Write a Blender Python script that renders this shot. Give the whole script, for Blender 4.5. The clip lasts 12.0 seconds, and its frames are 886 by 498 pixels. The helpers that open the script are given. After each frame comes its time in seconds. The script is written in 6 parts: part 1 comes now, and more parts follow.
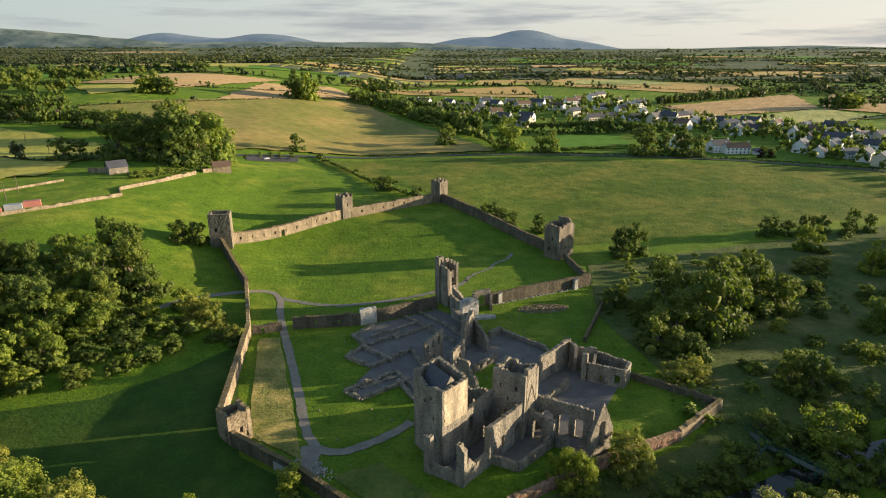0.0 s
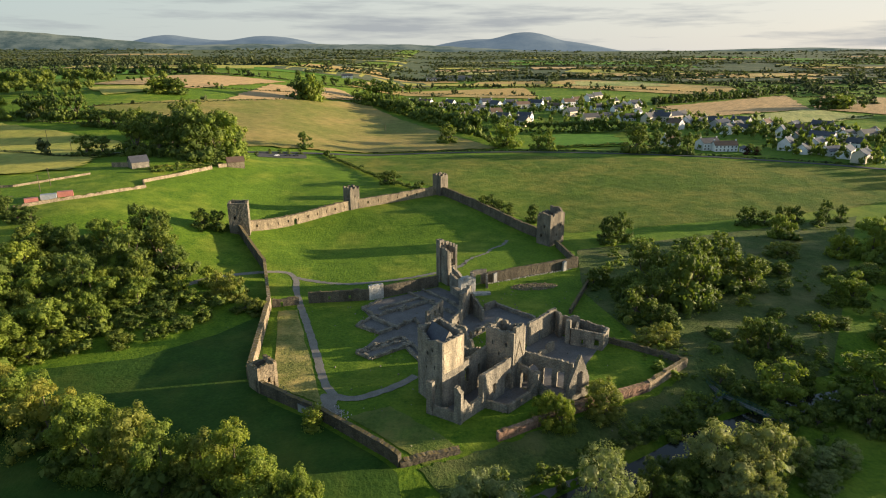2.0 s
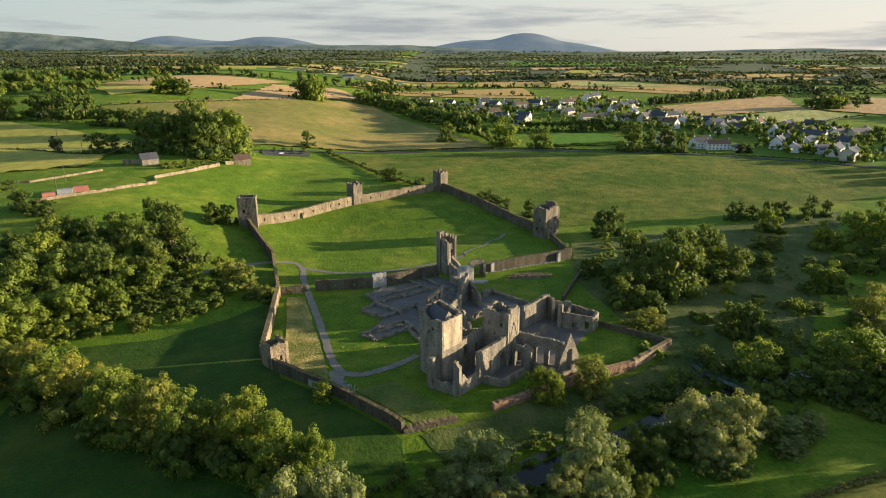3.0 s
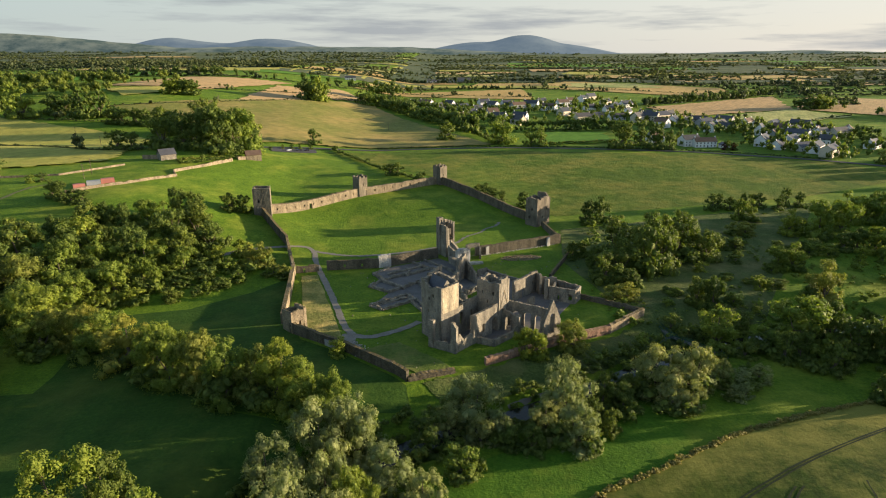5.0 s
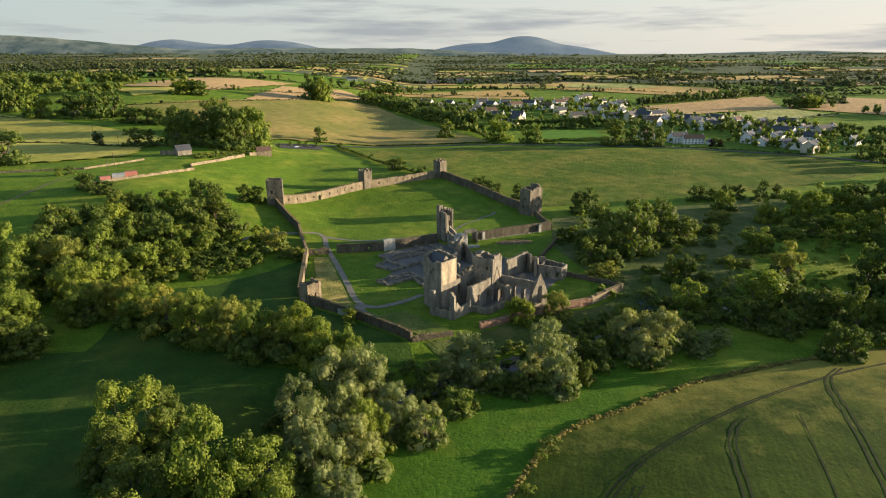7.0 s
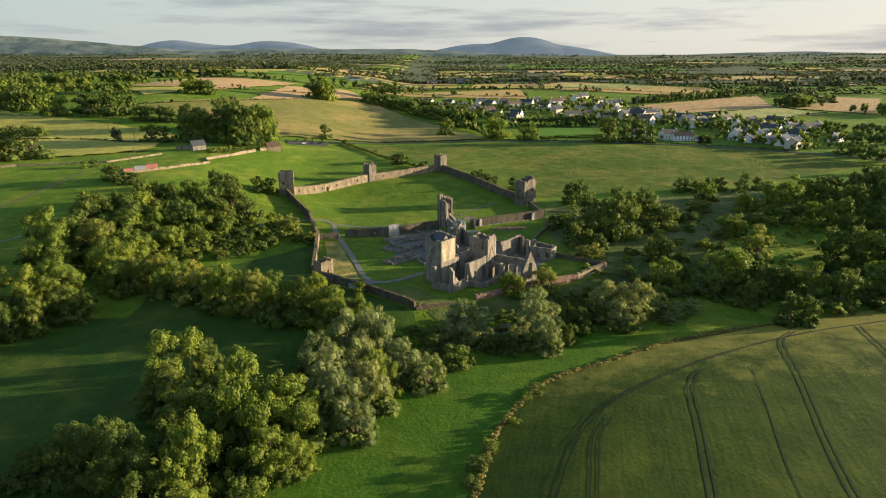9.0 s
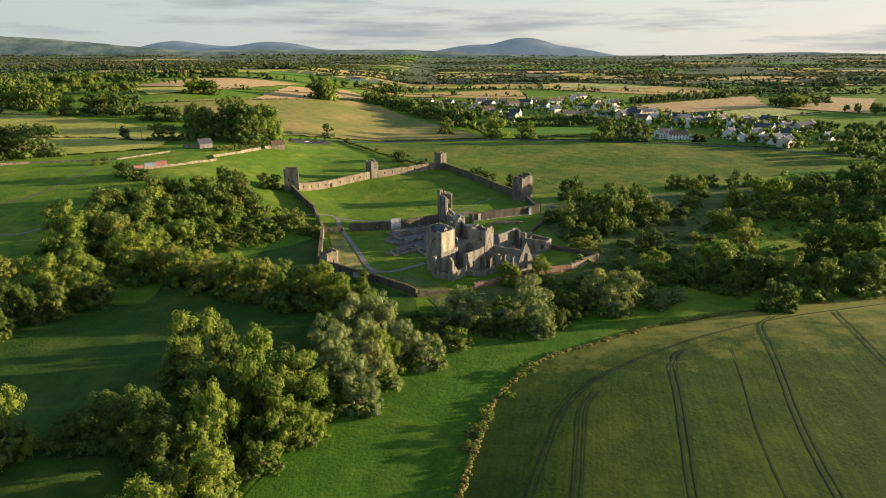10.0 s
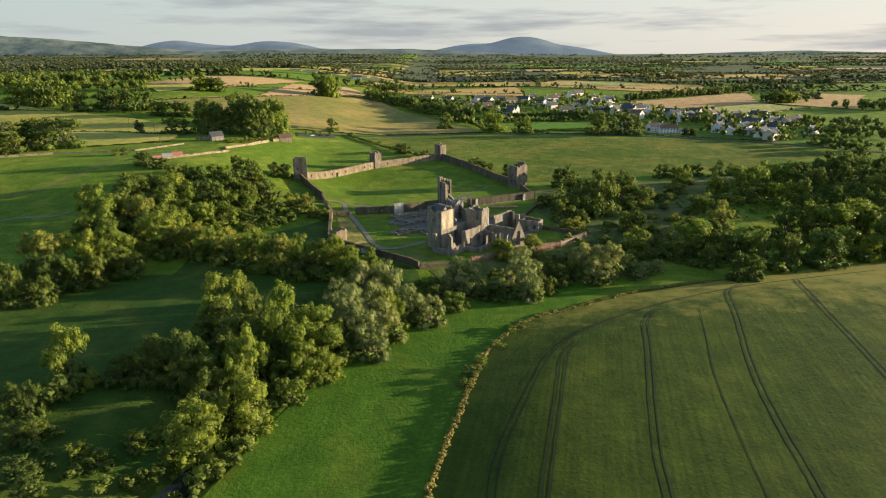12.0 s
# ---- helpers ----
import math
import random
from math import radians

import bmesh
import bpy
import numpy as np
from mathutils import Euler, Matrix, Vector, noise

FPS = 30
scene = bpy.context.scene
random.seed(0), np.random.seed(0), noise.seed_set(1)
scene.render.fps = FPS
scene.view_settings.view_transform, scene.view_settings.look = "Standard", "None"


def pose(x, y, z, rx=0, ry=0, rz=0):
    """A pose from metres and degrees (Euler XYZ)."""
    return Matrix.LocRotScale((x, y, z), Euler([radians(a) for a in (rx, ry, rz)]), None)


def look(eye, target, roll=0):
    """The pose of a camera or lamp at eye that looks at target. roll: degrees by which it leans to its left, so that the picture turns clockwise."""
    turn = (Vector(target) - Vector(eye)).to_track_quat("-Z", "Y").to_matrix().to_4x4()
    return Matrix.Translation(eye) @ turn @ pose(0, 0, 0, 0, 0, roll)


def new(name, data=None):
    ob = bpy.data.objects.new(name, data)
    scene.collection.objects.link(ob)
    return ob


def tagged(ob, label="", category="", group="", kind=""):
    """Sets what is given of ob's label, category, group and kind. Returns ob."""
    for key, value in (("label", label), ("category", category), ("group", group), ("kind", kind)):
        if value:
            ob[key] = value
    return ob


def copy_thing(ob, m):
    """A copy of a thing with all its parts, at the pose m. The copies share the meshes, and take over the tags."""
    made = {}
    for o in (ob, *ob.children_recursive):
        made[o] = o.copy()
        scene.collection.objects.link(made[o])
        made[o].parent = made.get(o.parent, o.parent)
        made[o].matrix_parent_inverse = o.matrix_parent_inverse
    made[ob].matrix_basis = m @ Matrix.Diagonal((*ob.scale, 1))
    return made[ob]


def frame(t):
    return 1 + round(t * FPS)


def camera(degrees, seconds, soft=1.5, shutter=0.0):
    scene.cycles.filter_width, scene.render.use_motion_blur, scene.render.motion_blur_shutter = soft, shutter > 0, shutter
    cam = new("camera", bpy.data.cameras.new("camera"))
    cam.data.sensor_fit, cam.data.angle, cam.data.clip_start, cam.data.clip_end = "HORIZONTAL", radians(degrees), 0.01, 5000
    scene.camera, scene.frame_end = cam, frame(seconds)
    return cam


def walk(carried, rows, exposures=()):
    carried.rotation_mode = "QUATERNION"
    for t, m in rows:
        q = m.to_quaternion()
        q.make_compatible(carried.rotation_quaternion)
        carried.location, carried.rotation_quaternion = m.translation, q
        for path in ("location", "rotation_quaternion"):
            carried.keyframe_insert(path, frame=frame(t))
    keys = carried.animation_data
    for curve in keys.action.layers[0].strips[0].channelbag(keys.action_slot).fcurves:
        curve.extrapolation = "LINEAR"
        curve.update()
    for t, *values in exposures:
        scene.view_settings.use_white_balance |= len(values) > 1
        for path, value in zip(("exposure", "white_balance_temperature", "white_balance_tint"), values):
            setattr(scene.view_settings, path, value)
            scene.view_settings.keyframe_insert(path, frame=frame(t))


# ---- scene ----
cam = camera(72.0, 12.0, 1.05)
PATH = [
    (0, (-0.454, -8.216, 93.964), (-0.447, -6.314, 93.345), -0.1),
    (0.5, (-0.445, -14.255, 94.15), (-0.441, -12.352, 93.533), -0.1),
    (1, (-0.358, -20.523, 94.201), (-0.354, -18.62, 93.586), -0.1),
    (1.5, (-0.345, -27.215, 94.123), (-0.342, -25.311, 93.509), -0.1),
    (2, (-0.213, -33.818, 94.191), (-0.21, -31.915, 93.578), -0.1),
    (2.5, (-0.199, -40.907, 94.188), (-0.196, -39.003, 93.576), -0.1),
    (3, (-0.172, -47.914, 94.253), (-0.169, -46.01, 93.642), -0.1),
    (5, (0.099, -76.025, 94.48), (0.102, -74.119, 93.874), -0.1),
    (5.5, (0.199, -83.293, 94.52), (0.201, -81.387, 93.915), -0.2),
    (6, (0.264, -90.155, 94.607), (0.266, -88.248, 94.003), -0.2),
    (6.5, (0.3, -97.382, 94.62), (0.302, -95.476, 94.016), -0.2),
    (7, (0.34, -104.118, 94.599), (0.342, -102.211, 93.996), -0.2),
    (9, (0.361, -132.124, 94.411), (0.362, -130.216, 93.81), -0.2),
    (9.5, (0.345, -139.441, 94.433), (0.347, -137.533, 93.833), -0.2),
    (10, (0.372, -146.412, 94.359), (0.373, -144.504, 93.76), -0.2),
    (10.5, (0.492, -153.666, 94.113), (0.493, -151.758, 93.514), -0.3),
    (11, (0.5, -160.499, 93.724), (0.501, -158.591, 93.126), -0.3),
    (11.5, (0.375, -167.702, 92.936), (0.376, -165.794, 92.337), -0.3),
    (12, (0.409, -174.545, 92.098), (0.41, -172.637, 91.497), -0.3),
]
walk(cam, [(t, look(eye, target, roll)) for t, eye, target, roll in PATH])

# ---- daylight: a low evening sun, ahead and to the right, under a thin streaked sky ----
SUN_TURN, SUN_HIGH = radians(80), radians(7.5)
world = bpy.data.worlds.new("evening_sky")
scene.world = world
world.use_nodes = True
wt = world.node_tree
wt.nodes.clear()
sky = wt.nodes.new("ShaderNodeTexSky")
sky.sky_type, sky.sun_disc = "NISHITA", False
sky.sun_elevation, sky.sun_rotation = SUN_HIGH, SUN_TURN
sky.air_density, sky.dust_density, sky.ozone_density = 1.0, 0.8, 2.0
wco = wt.nodes.new("ShaderNodeTexCoord")


def wramp(fac, stops):
    r = wt.nodes.new("ShaderNodeValToRGB")
    while len(r.color_ramp.elements) < len(stops):
        r.color_ramp.elements.new(0.5)
    for e, (p, c) in zip(r.color_ramp.elements, stops):
        e.position, e.color = p, (*c, 1)
    wt.links.new(fac, r.inputs["Fac"])
    return r.outputs["Color"]


def wblend(fac, a, b):
    n = wt.nodes.new("ShaderNodeMixRGB")
    for slot, v in (("Fac", fac), ("Color1", a), ("Color2", b)):
        wt.links.new(v, n.inputs[slot])
    return n.outputs["Color"]


# a thin veil low in the sky, creamy towards the sun
wdot = wt.nodes.new("ShaderNodeVectorMath")
wdot.operation = "DOT_PRODUCT"
wdot.inputs[1].default_value = (math.sin(SUN_TURN), math.cos(SUN_TURN), 0)
wt.links.new(wco.outputs["Generated"], wdot.inputs[0])
wsep = wt.nodes.new("ShaderNodeSeparateXYZ")
wt.links.new(wco.outputs["Generated"], wsep.inputs[0])
side = wt.nodes.new("ShaderNodeMapRange")
for slot, v in ((1, -1.0), (2, 1.0), (3, 0.0), (4, 1.0)):
    side.inputs[slot].default_value = v
wt.links.new(wdot.outputs["Value"], side.inputs[0])
veil = wramp(side.outputs[0], [(0.0, (1.3, 1.42, 1.42)), (0.3, (1.74, 1.98, 2.0)), (0.92, (2.78, 2.62, 2.4))])
low = wramp(wsep.outputs["Z"], [(0.06, (0.9, 0.9, 0.9)), (0.40, (0.06, 0.06, 0.06))])
clear = wblend(low, sky.outputs["Color"], veil)
# streaks of grey cloud
wmap = wt.nodes.new("ShaderNodeMapping")
wmap.inputs["Scale"].default_value = (2.0, 2.0, 22.0)
wmap.inputs["Location"].default_value = (0.35, 0.1, 0.2)
wno = wt.nodes.new("ShaderNodeTexNoise")
wno.inputs["Scale"].default_value, wno.inputs["Detail"].default_value, wno.inputs["Roughness"].default_value = 2.1, 8.0, 0.58
wt.links.new(wco.outputs["Generated"], wmap.inputs["Vector"])
wt.links.new(wmap.outputs["Vector"], wno.inputs["Vector"])
streak = wramp(wno.outputs["Fac"], [(0.50, (0, 0, 0)), (0.68, (0.75, 0.75, 0.75))])
wcloud = wt.nodes.new("ShaderNodeRGB")
wcloud.outputs[0].default_value = (1.15, 1.25, 1.36, 1)
whole = wblend(streak, clear, wcloud.outputs[0])
wbg = wt.nodes.new("ShaderNodeBackground")
wbg.inputs["Strength"].default_value = 0.132
wout = wt.nodes.new("ShaderNodeOutputWorld")
wt.links.new(whole, wbg.inputs["Color"])
wt.links.new(wbg.outputs["Background"], wout.inputs["Surface"])
sun = new("sun", bpy.data.lights.new("sun", "SUN"))
sun.data.energy, sun.data.angle, sun.data.color = 5.0, radians(0.6), (1.0, 0.79, 0.54)
to_sun = Vector((math.sin(SUN_TURN) * math.cos(SUN_HIGH), math.cos(SUN_TURN) * math.cos(SUN_HIGH), math.sin(SUN_HIGH)))
sun.rotation_euler = to_sun.to_track_quat("Z", "Y").to_euler()
scene.view_settings.exposure = 1.20


# ---- materials ----
def nodes_of(name):
    m = bpy.data.materials.new(name)
    m.use_nodes = True
    t = m.node_tree
    t.nodes.clear()
    out = t.nodes.new("ShaderNodeOutputMaterial")
    bsdf = t.nodes.new("ShaderNodeBsdfPrincipled")
    t.links.new(bsdf.outputs["BSDF"], out.inputs["Surface"])
    return m, t, bsdf, out


def tex(t, kind, scale, detail=4.0, rough=0.6, coords=None, stretch=None, turn=0.0):
    """A noise or Voronoi texture laid in world metres."""
    geo = t.nodes.new("ShaderNodeNewGeometry") if coords is None else None
    vec = geo.outputs["Position"] if coords is None else coords
    if stretch:
        mp = t.nodes.new("ShaderNodeMapping")
        mp.inputs["Scale"].default_value = stretch
        mp.inputs["Rotation"].default_value = (0, 0, turn)
        t.links.new(vec, mp.inputs["Vector"])
        vec = mp.outputs["Vector"]
    n = t.nodes.new("ShaderNodeTexNoise" if kind == "noise" else "ShaderNodeTexVoronoi")
    n.inputs["Scale"].default_value = scale
    if kind == "noise":
        n.inputs["Detail"].default_value, n.inputs["Roughness"].default_value = detail, rough
    t.links.new(vec, n.inputs["Vector"])
    return n


def ramp(t, fac, stops):
    r = t.nodes.new("ShaderNodeValToRGB")
    e = r.color_ramp.elements
    while len(e) < len(stops):
        e.new(0.5)
    for k, (p, c) in zip(e, stops):
        k.position, k.color = p, (*c, 1)
    t.links.new(fac, r.inputs["Fac"])
    return r.outputs["Color"]


def blend(t, a, b, fac, how="MIX"):
    m = t.nodes.new("ShaderNodeMixRGB")
    m.blend_type = how
    for slot, v in (("Color1", a), ("Color2", b), ("Fac", fac)):
        if isinstance(v, (int, float)):
            m.inputs[slot].default_value = v
        elif isinstance(v, tuple):
            m.inputs[slot].default_value = (*v, 1)
        else:
            t.links.new(v, m.inputs[slot])
    return m.outputs["Color"]


def bump(t, bsdf, height, strength, distance):
    b = t.nodes.new("ShaderNodeBump")
    b.inputs["Strength"].default_value, b.inputs["Distance"].default_value = strength, distance
    t.links.new(height, b.inputs["Height"])
    t.links.new(b.outputs["Normal"], bsdf.inputs["Normal"])


def grass_mat(name, low, high, worn, tuft=0.5, worn_at=0.62, patch=0.02, row=None, ripe=None):
    """Grass: blades and tufts, broad patches, and worn or dry places."""
    m, t, b, _ = nodes_of(name)
    fine = tex(t, "noise", 0.9, 5, 0.7)
    broad = tex(t, "noise", patch, 5, 0.62)
    c = ramp(t, fine.outputs["Fac"], [(0.3, low), (0.72, high)])
    w = ramp(t, broad.outputs["Fac"], [(worn_at - 0.14, (0, 0, 0)), (worn_at + 0.1, (1, 1, 1))])
    c = blend(t, c, worn, w)
    mid = tex(t, "noise", 0.12, 4, 0.6)
    shade = ramp(t, mid.outputs["Fac"], [(0.3, (0.72, 0.76, 0.7)), (0.7, (1.16, 1.12, 1.1))])
    c = blend(t, c, shade, 1.0, "MULTIPLY")
    if row:
        geo = t.nodes.new("ShaderNodeNewGeometry")
        mp = t.nodes.new("ShaderNodeMapping")
        mp.inputs["Rotation"].default_value = (0, 0, row[0])
        t.links.new(geo.outputs["Position"], mp.inputs["Vector"])
        rows = tex(t, "noise", 1.0, 3, 0.6, coords=mp.outputs["Vector"], stretch=(row[1], 0.015, 1))
        rs = ramp(t, rows.outputs["Fac"], [(0.35, (0.76, 0.78, 0.76)), (0.65, (1.14, 1.12, 1.08))])
        c = blend(t, c, rs, 0.9, "MULTIPLY")
    # gold growing along Y: low sunlight on a crop, put into its colour
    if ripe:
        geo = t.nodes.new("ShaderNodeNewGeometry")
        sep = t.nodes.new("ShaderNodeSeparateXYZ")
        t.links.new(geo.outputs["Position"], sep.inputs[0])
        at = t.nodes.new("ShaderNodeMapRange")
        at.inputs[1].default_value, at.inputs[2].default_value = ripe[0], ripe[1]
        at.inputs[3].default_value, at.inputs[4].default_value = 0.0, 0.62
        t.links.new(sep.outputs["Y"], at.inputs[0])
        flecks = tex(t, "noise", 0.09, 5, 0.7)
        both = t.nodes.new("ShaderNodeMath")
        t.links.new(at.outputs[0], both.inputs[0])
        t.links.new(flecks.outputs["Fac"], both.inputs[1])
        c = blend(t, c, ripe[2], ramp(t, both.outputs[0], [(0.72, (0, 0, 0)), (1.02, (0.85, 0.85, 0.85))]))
    t.links.new(c, b.inputs["Base Color"])
    b.inputs["Roughness"].default_value = 0.9
    b.inputs["Specular IOR Level"].default_value = 0.15
    b.inputs["Sheen Weight"].default_value, b.inputs["Sheen Roughness"].default_value = 0.35, 0.6
    t.links.new(c, b.inputs["Sheen Tint"])
    b1 = t.nodes.new("ShaderNodeBump")
    b1.inputs["Strength"].default_value, b1.inputs["Distance"].default_value = 1.0, tuft * 0.55
    t.links.new(mid.outputs["Fac"], b1.inputs["Height"])
    b2 = t.nodes.new("ShaderNodeBump")
    b2.inputs["Strength"].default_value, b2.inputs["Distance"].default_value = 1.0, tuft * 0.4
    t.links.new(fine.outputs["Fac"], b2.inputs["Height"])
    t.links.new(b1.outputs["Normal"], b2.inputs["Normal"])
    t.links.new(b2.outputs["Normal"], b.inputs["Normal"])
    return m


GRASS = grass_mat("pasture_grass", (0.044, 0.105, 0.008), (0.145, 0.222, 0.015), (0.185, 0.218, 0.026), 1.0, 0.64, 0.03)
BANKGRASS = grass_mat("lush_bank_grass", (0.034, 0.098, 0.007), (0.088, 0.174, 0.012), (0.130, 0.177, 0.019), 0.7, 0.66, 0.05)
# shade over the low meadows is put into this darker grass
SHADE_MEADOW = grass_mat("shaded_meadow_grass", (0.021, 0.058, 0.007), (0.048, 0.096, 0.012), (0.085, 0.112, 0.018), 0.7, 0.62, 0.04)
# greyed green with the haze of distance put into the colour
HAZEGREEN = grass_mat("hazed_far_pasture", (0.045, 0.066, 0.034), (0.082, 0.105, 0.052), (0.12, 0.13, 0.074), 1.0, 0.6, 0.01)
OLIVEGRASS = grass_mat("uncut_olive_grass", (0.062, 0.110, 0.020), (0.140, 0.180, 0.036), (0.19, 0.19, 0.055), 1.0, 0.6, 0.1)
LAWN = grass_mat("mown_grass", (0.045, 0.130, 0.012), (0.105, 0.210, 0.020), (0.12, 0.20, 0.03), 0.45, 0.7)
SHEEP = grass_mat("grazed_grass", (0.041, 0.088, 0.008), (0.115, 0.174, 0.015), (0.176, 0.180, 0.031), 3.0, 0.58, 0.03)
ROUGH = grass_mat("rank_meadow", (0.040, 0.072, 0.017), (0.105, 0.140, 0.036), (0.150, 0.152, 0.058), 1.8, 0.60, 0.05)
DRY = grass_mat("sunburnt_grass", (0.25, 0.245, 0.048), (0.43, 0.385, 0.095), (0.22, 0.26, 0.05), 0.9, 0.64, 0.02)
PASTURE = grass_mat("seeding_hay", (0.115, 0.135, 0.030), (0.215, 0.210, 0.052), (0.31, 0.235, 0.080), 0.9, 0.55, 0.012)
GOLD = grass_mat("tall_seeding_grass", (0.12, 0.14, 0.032), (0.28, 0.265, 0.078), (0.37, 0.30, 0.10), 1.2, 0.58, 0.12)
STUBBLE = grass_mat("stubble", (0.33, 0.225, 0.115), (0.48, 0.335, 0.170), (0.40, 0.31, 0.145), 0.4, 0.66, 0.01, (0.6, 0.35))
RIPE = grass_mat("ripe_corn", (0.31, 0.215, 0.081), (0.48, 0.34, 0.135), (0.38, 0.33, 0.135), 0.6, 0.66, 0.008, (0.9, 0.3))
BARLEY = grass_mat("pale_barley", (0.27, 0.28, 0.101), (0.42, 0.40, 0.162), (0.16, 0.22, 0.068), 0.6, 0.62, 0.01, (0.4, 0.3))
# near side dark green, far side gold: the light is in the colour
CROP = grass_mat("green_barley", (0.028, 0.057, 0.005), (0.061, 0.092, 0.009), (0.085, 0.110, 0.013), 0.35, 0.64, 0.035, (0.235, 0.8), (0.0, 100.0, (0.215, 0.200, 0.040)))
FIELD_MATS = {"pasture": PASTURE, "stubble": STUBBLE, "dry": DRY, "lawn": LAWN, "barley": BARLEY, "ripe": RIPE, "rough": ROUGH, "goldstrip": GOLD, "olive": OLIVEGRASS}


def stone_mat(name, dark, light, warm, block=1.6, moss=0.55):
    """Rubble limestone: single stones in pale mortar, weather streaks, lichen."""
    m, t, b, _ = nodes_of(name)
    vor = tex(t, "voronoi", block, stretch=(1, 1, 1.7))
    vor.inputs["Randomness"].default_value = 0.9
    col = ramp(t, vor.outputs["Color"], [(0.15, dark), (0.55, light), (0.9, warm)])
    joint = tex(t, "voronoi", block, stretch=(1, 1, 1.7))
    joint.feature = "DISTANCE_TO_EDGE"
    jm = ramp(t, joint.outputs["Distance"], [(0.02, (1, 1, 1)), (0.09, (0, 0, 0))])
    col = blend(t, col, tuple(0.75 * v for v in light), jm)
    stain = tex(t, "noise", 0.35, 6, 0.65, stretch=(1, 1, 0.35))
    sm = ramp(t, stain.outputs["Fac"], [(0.34, (0.52, 0.52, 0.51)), (0.62, (1.16, 1.14, 1.08))])
    col = blend(t, col, sm, 1.0, "MULTIPLY")
    geo = t.nodes.new("ShaderNodeNewGeometry")
    sep = t.nodes.new("ShaderNodeSeparateXYZ")
    t.links.new(geo.outputs["Normal"], sep.inputs[0])
    lichen = tex(t, "noise", 1.3, 5, 0.7)
    lm = t.nodes.new("ShaderNodeMath")
    lm.operation = "MULTIPLY"
    t.links.new(sep.outputs["Z"], lm.inputs[0])
    t.links.new(ramp(t, lichen.outputs["Fac"], [(0.4, (0, 0, 0)), (0.6, (1, 1, 1))]), lm.inputs[1])
    lim = t.nodes.new("ShaderNodeMath")
    lim.operation, lim.use_clamp = "MULTIPLY", True
    lim.inputs[1].default_value = moss
    t.links.new(lm.outputs[0], lim.inputs[0])
    col = blend(t, col, (0.15, 0.115, 0.045), lim.outputs[0])
    t.links.new(col, b.inputs["Base Color"])
    b.inputs["Roughness"].default_value = 0.92
    b.inputs["Specular IOR Level"].default_value = 0.2
    grain = tex(t, "noise", 3.0, 6, 0.7)
    hgt = blend(t, grain.outputs["Fac"], joint.outputs["Distance"], 0.4)
    bump(t, b, hgt, 0.7, 0.10)
    return m


STONE = stone_mat("limestone_rubble", (0.185, 0.172, 0.148), (0.285, 0.262, 0.220), (0.375, 0.332, 0.260), 2.6)
TOWERSTONE = stone_mat("brown_tower_rubble", (0.140, 0.124, 0.100), (0.215, 0.190, 0.152), (0.285, 0.246, 0.190), 2.6)
# shade on the precinct walls is put into this darker stone; moss on top
SHADEWALL = stone_mat("shaded_mossy_wall_stone", (0.085, 0.076, 0.060), (0.140, 0.124, 0.096), (0.185, 0.158, 0.115), 2.4, 1.6)
# dressed stone, made paler and warmer to carry sunlight in its colour
SUN_ASHLAR = stone_mat("sunlit_dressed_ashlar", (0.44, 0.375, 0.275), (0.52, 0.445, 0.325), (0.58, 0.50, 0.37), 1.5, 0.2)
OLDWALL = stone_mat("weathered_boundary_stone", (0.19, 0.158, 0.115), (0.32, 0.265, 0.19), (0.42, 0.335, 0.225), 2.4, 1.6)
PALE = stone_mat("pale_repaired_stone", (0.40, 0.39, 0.37), (0.56, 0.55, 0.52), (0.50, 0.48, 0.44), 1.8, 0.2)
REDSTONE = stone_mat("reddish_river_wall", (0.20, 0.12, 0.09), (0.33, 0.22, 0.16), (0.36, 0.20, 0.15), 1.6, 0.8)


def plain_mat(name, a, b_, scale=2.0, rough=0.8, relief=0.03, spec=0.3, metal=0.0, stretch=None):
    m, t, b, _ = nodes_of(name)
    n = tex(t, "noise", scale, 6, 0.65, stretch=stretch)
    n2 = tex(t, "noise", scale * 0.12, 3, 0.6)
    c = ramp(t, n.outputs["Fac"], [(0.3, a), (0.7, b_)])
    sh = ramp(t, n2.outputs["Fac"], [(0.3, (0.8, 0.8, 0.8)), (0.7, (1.12, 1.12, 1.12))])
    c = blend(t, c, sh, 1.0, "MULTIPLY")
    t.links.new(c, b.inputs["Base Color"])
    b.inputs["Roughness"].default_value, b.inputs["Specular IOR Level"].default_value, b.inputs["Metallic"].default_value = rough, spec, metal
    bump(t, b, n.outputs["Fac"], 0.6, relief)
    return m


GRAVEL = plain_mat("grey_gravel", (0.165, 0.150, 0.122), (0.265, 0.243, 0.200), 3.0, 0.95, 0.05)
TRODDEN = plain_mat("trodden_grass", (0.12, 0.13, 0.045), (0.20, 0.19, 0.085), 1.0, 0.95, 0.05)
FLOORGRAVEL = plain_mat("dark_gravel_floor", (0.108, 0.101, 0.093), (0.185, 0.174, 0.160), 2.0, 0.95, 0.06)
TRACK = plain_mat("wheel_track", (0.016, 0.026, 0.006), (0.036, 0.048, 0.012), 1.0, 0.95, 0.1)
SLATE = plain_mat("blue_grey_slate", (0.055, 0.058, 0.068), (0.095, 0.10, 0.115), 2.5, 0.55, 0.03)
TILE_DARK = plain_mat("dark_roof_tile", (0.07, 0.068, 0.068), (0.12, 0.115, 0.112), 2.0, 0.7, 0.03)
TILE_BROWN = plain_mat("brown_roof_tile", (0.13, 0.085, 0.06), (0.20, 0.13, 0.09), 2.0, 0.75, 0.03)
WHITE = plain_mat("white_render", (0.76, 0.75, 0.73), (0.86, 0.85, 0.83), 1.0, 0.85, 0.01)
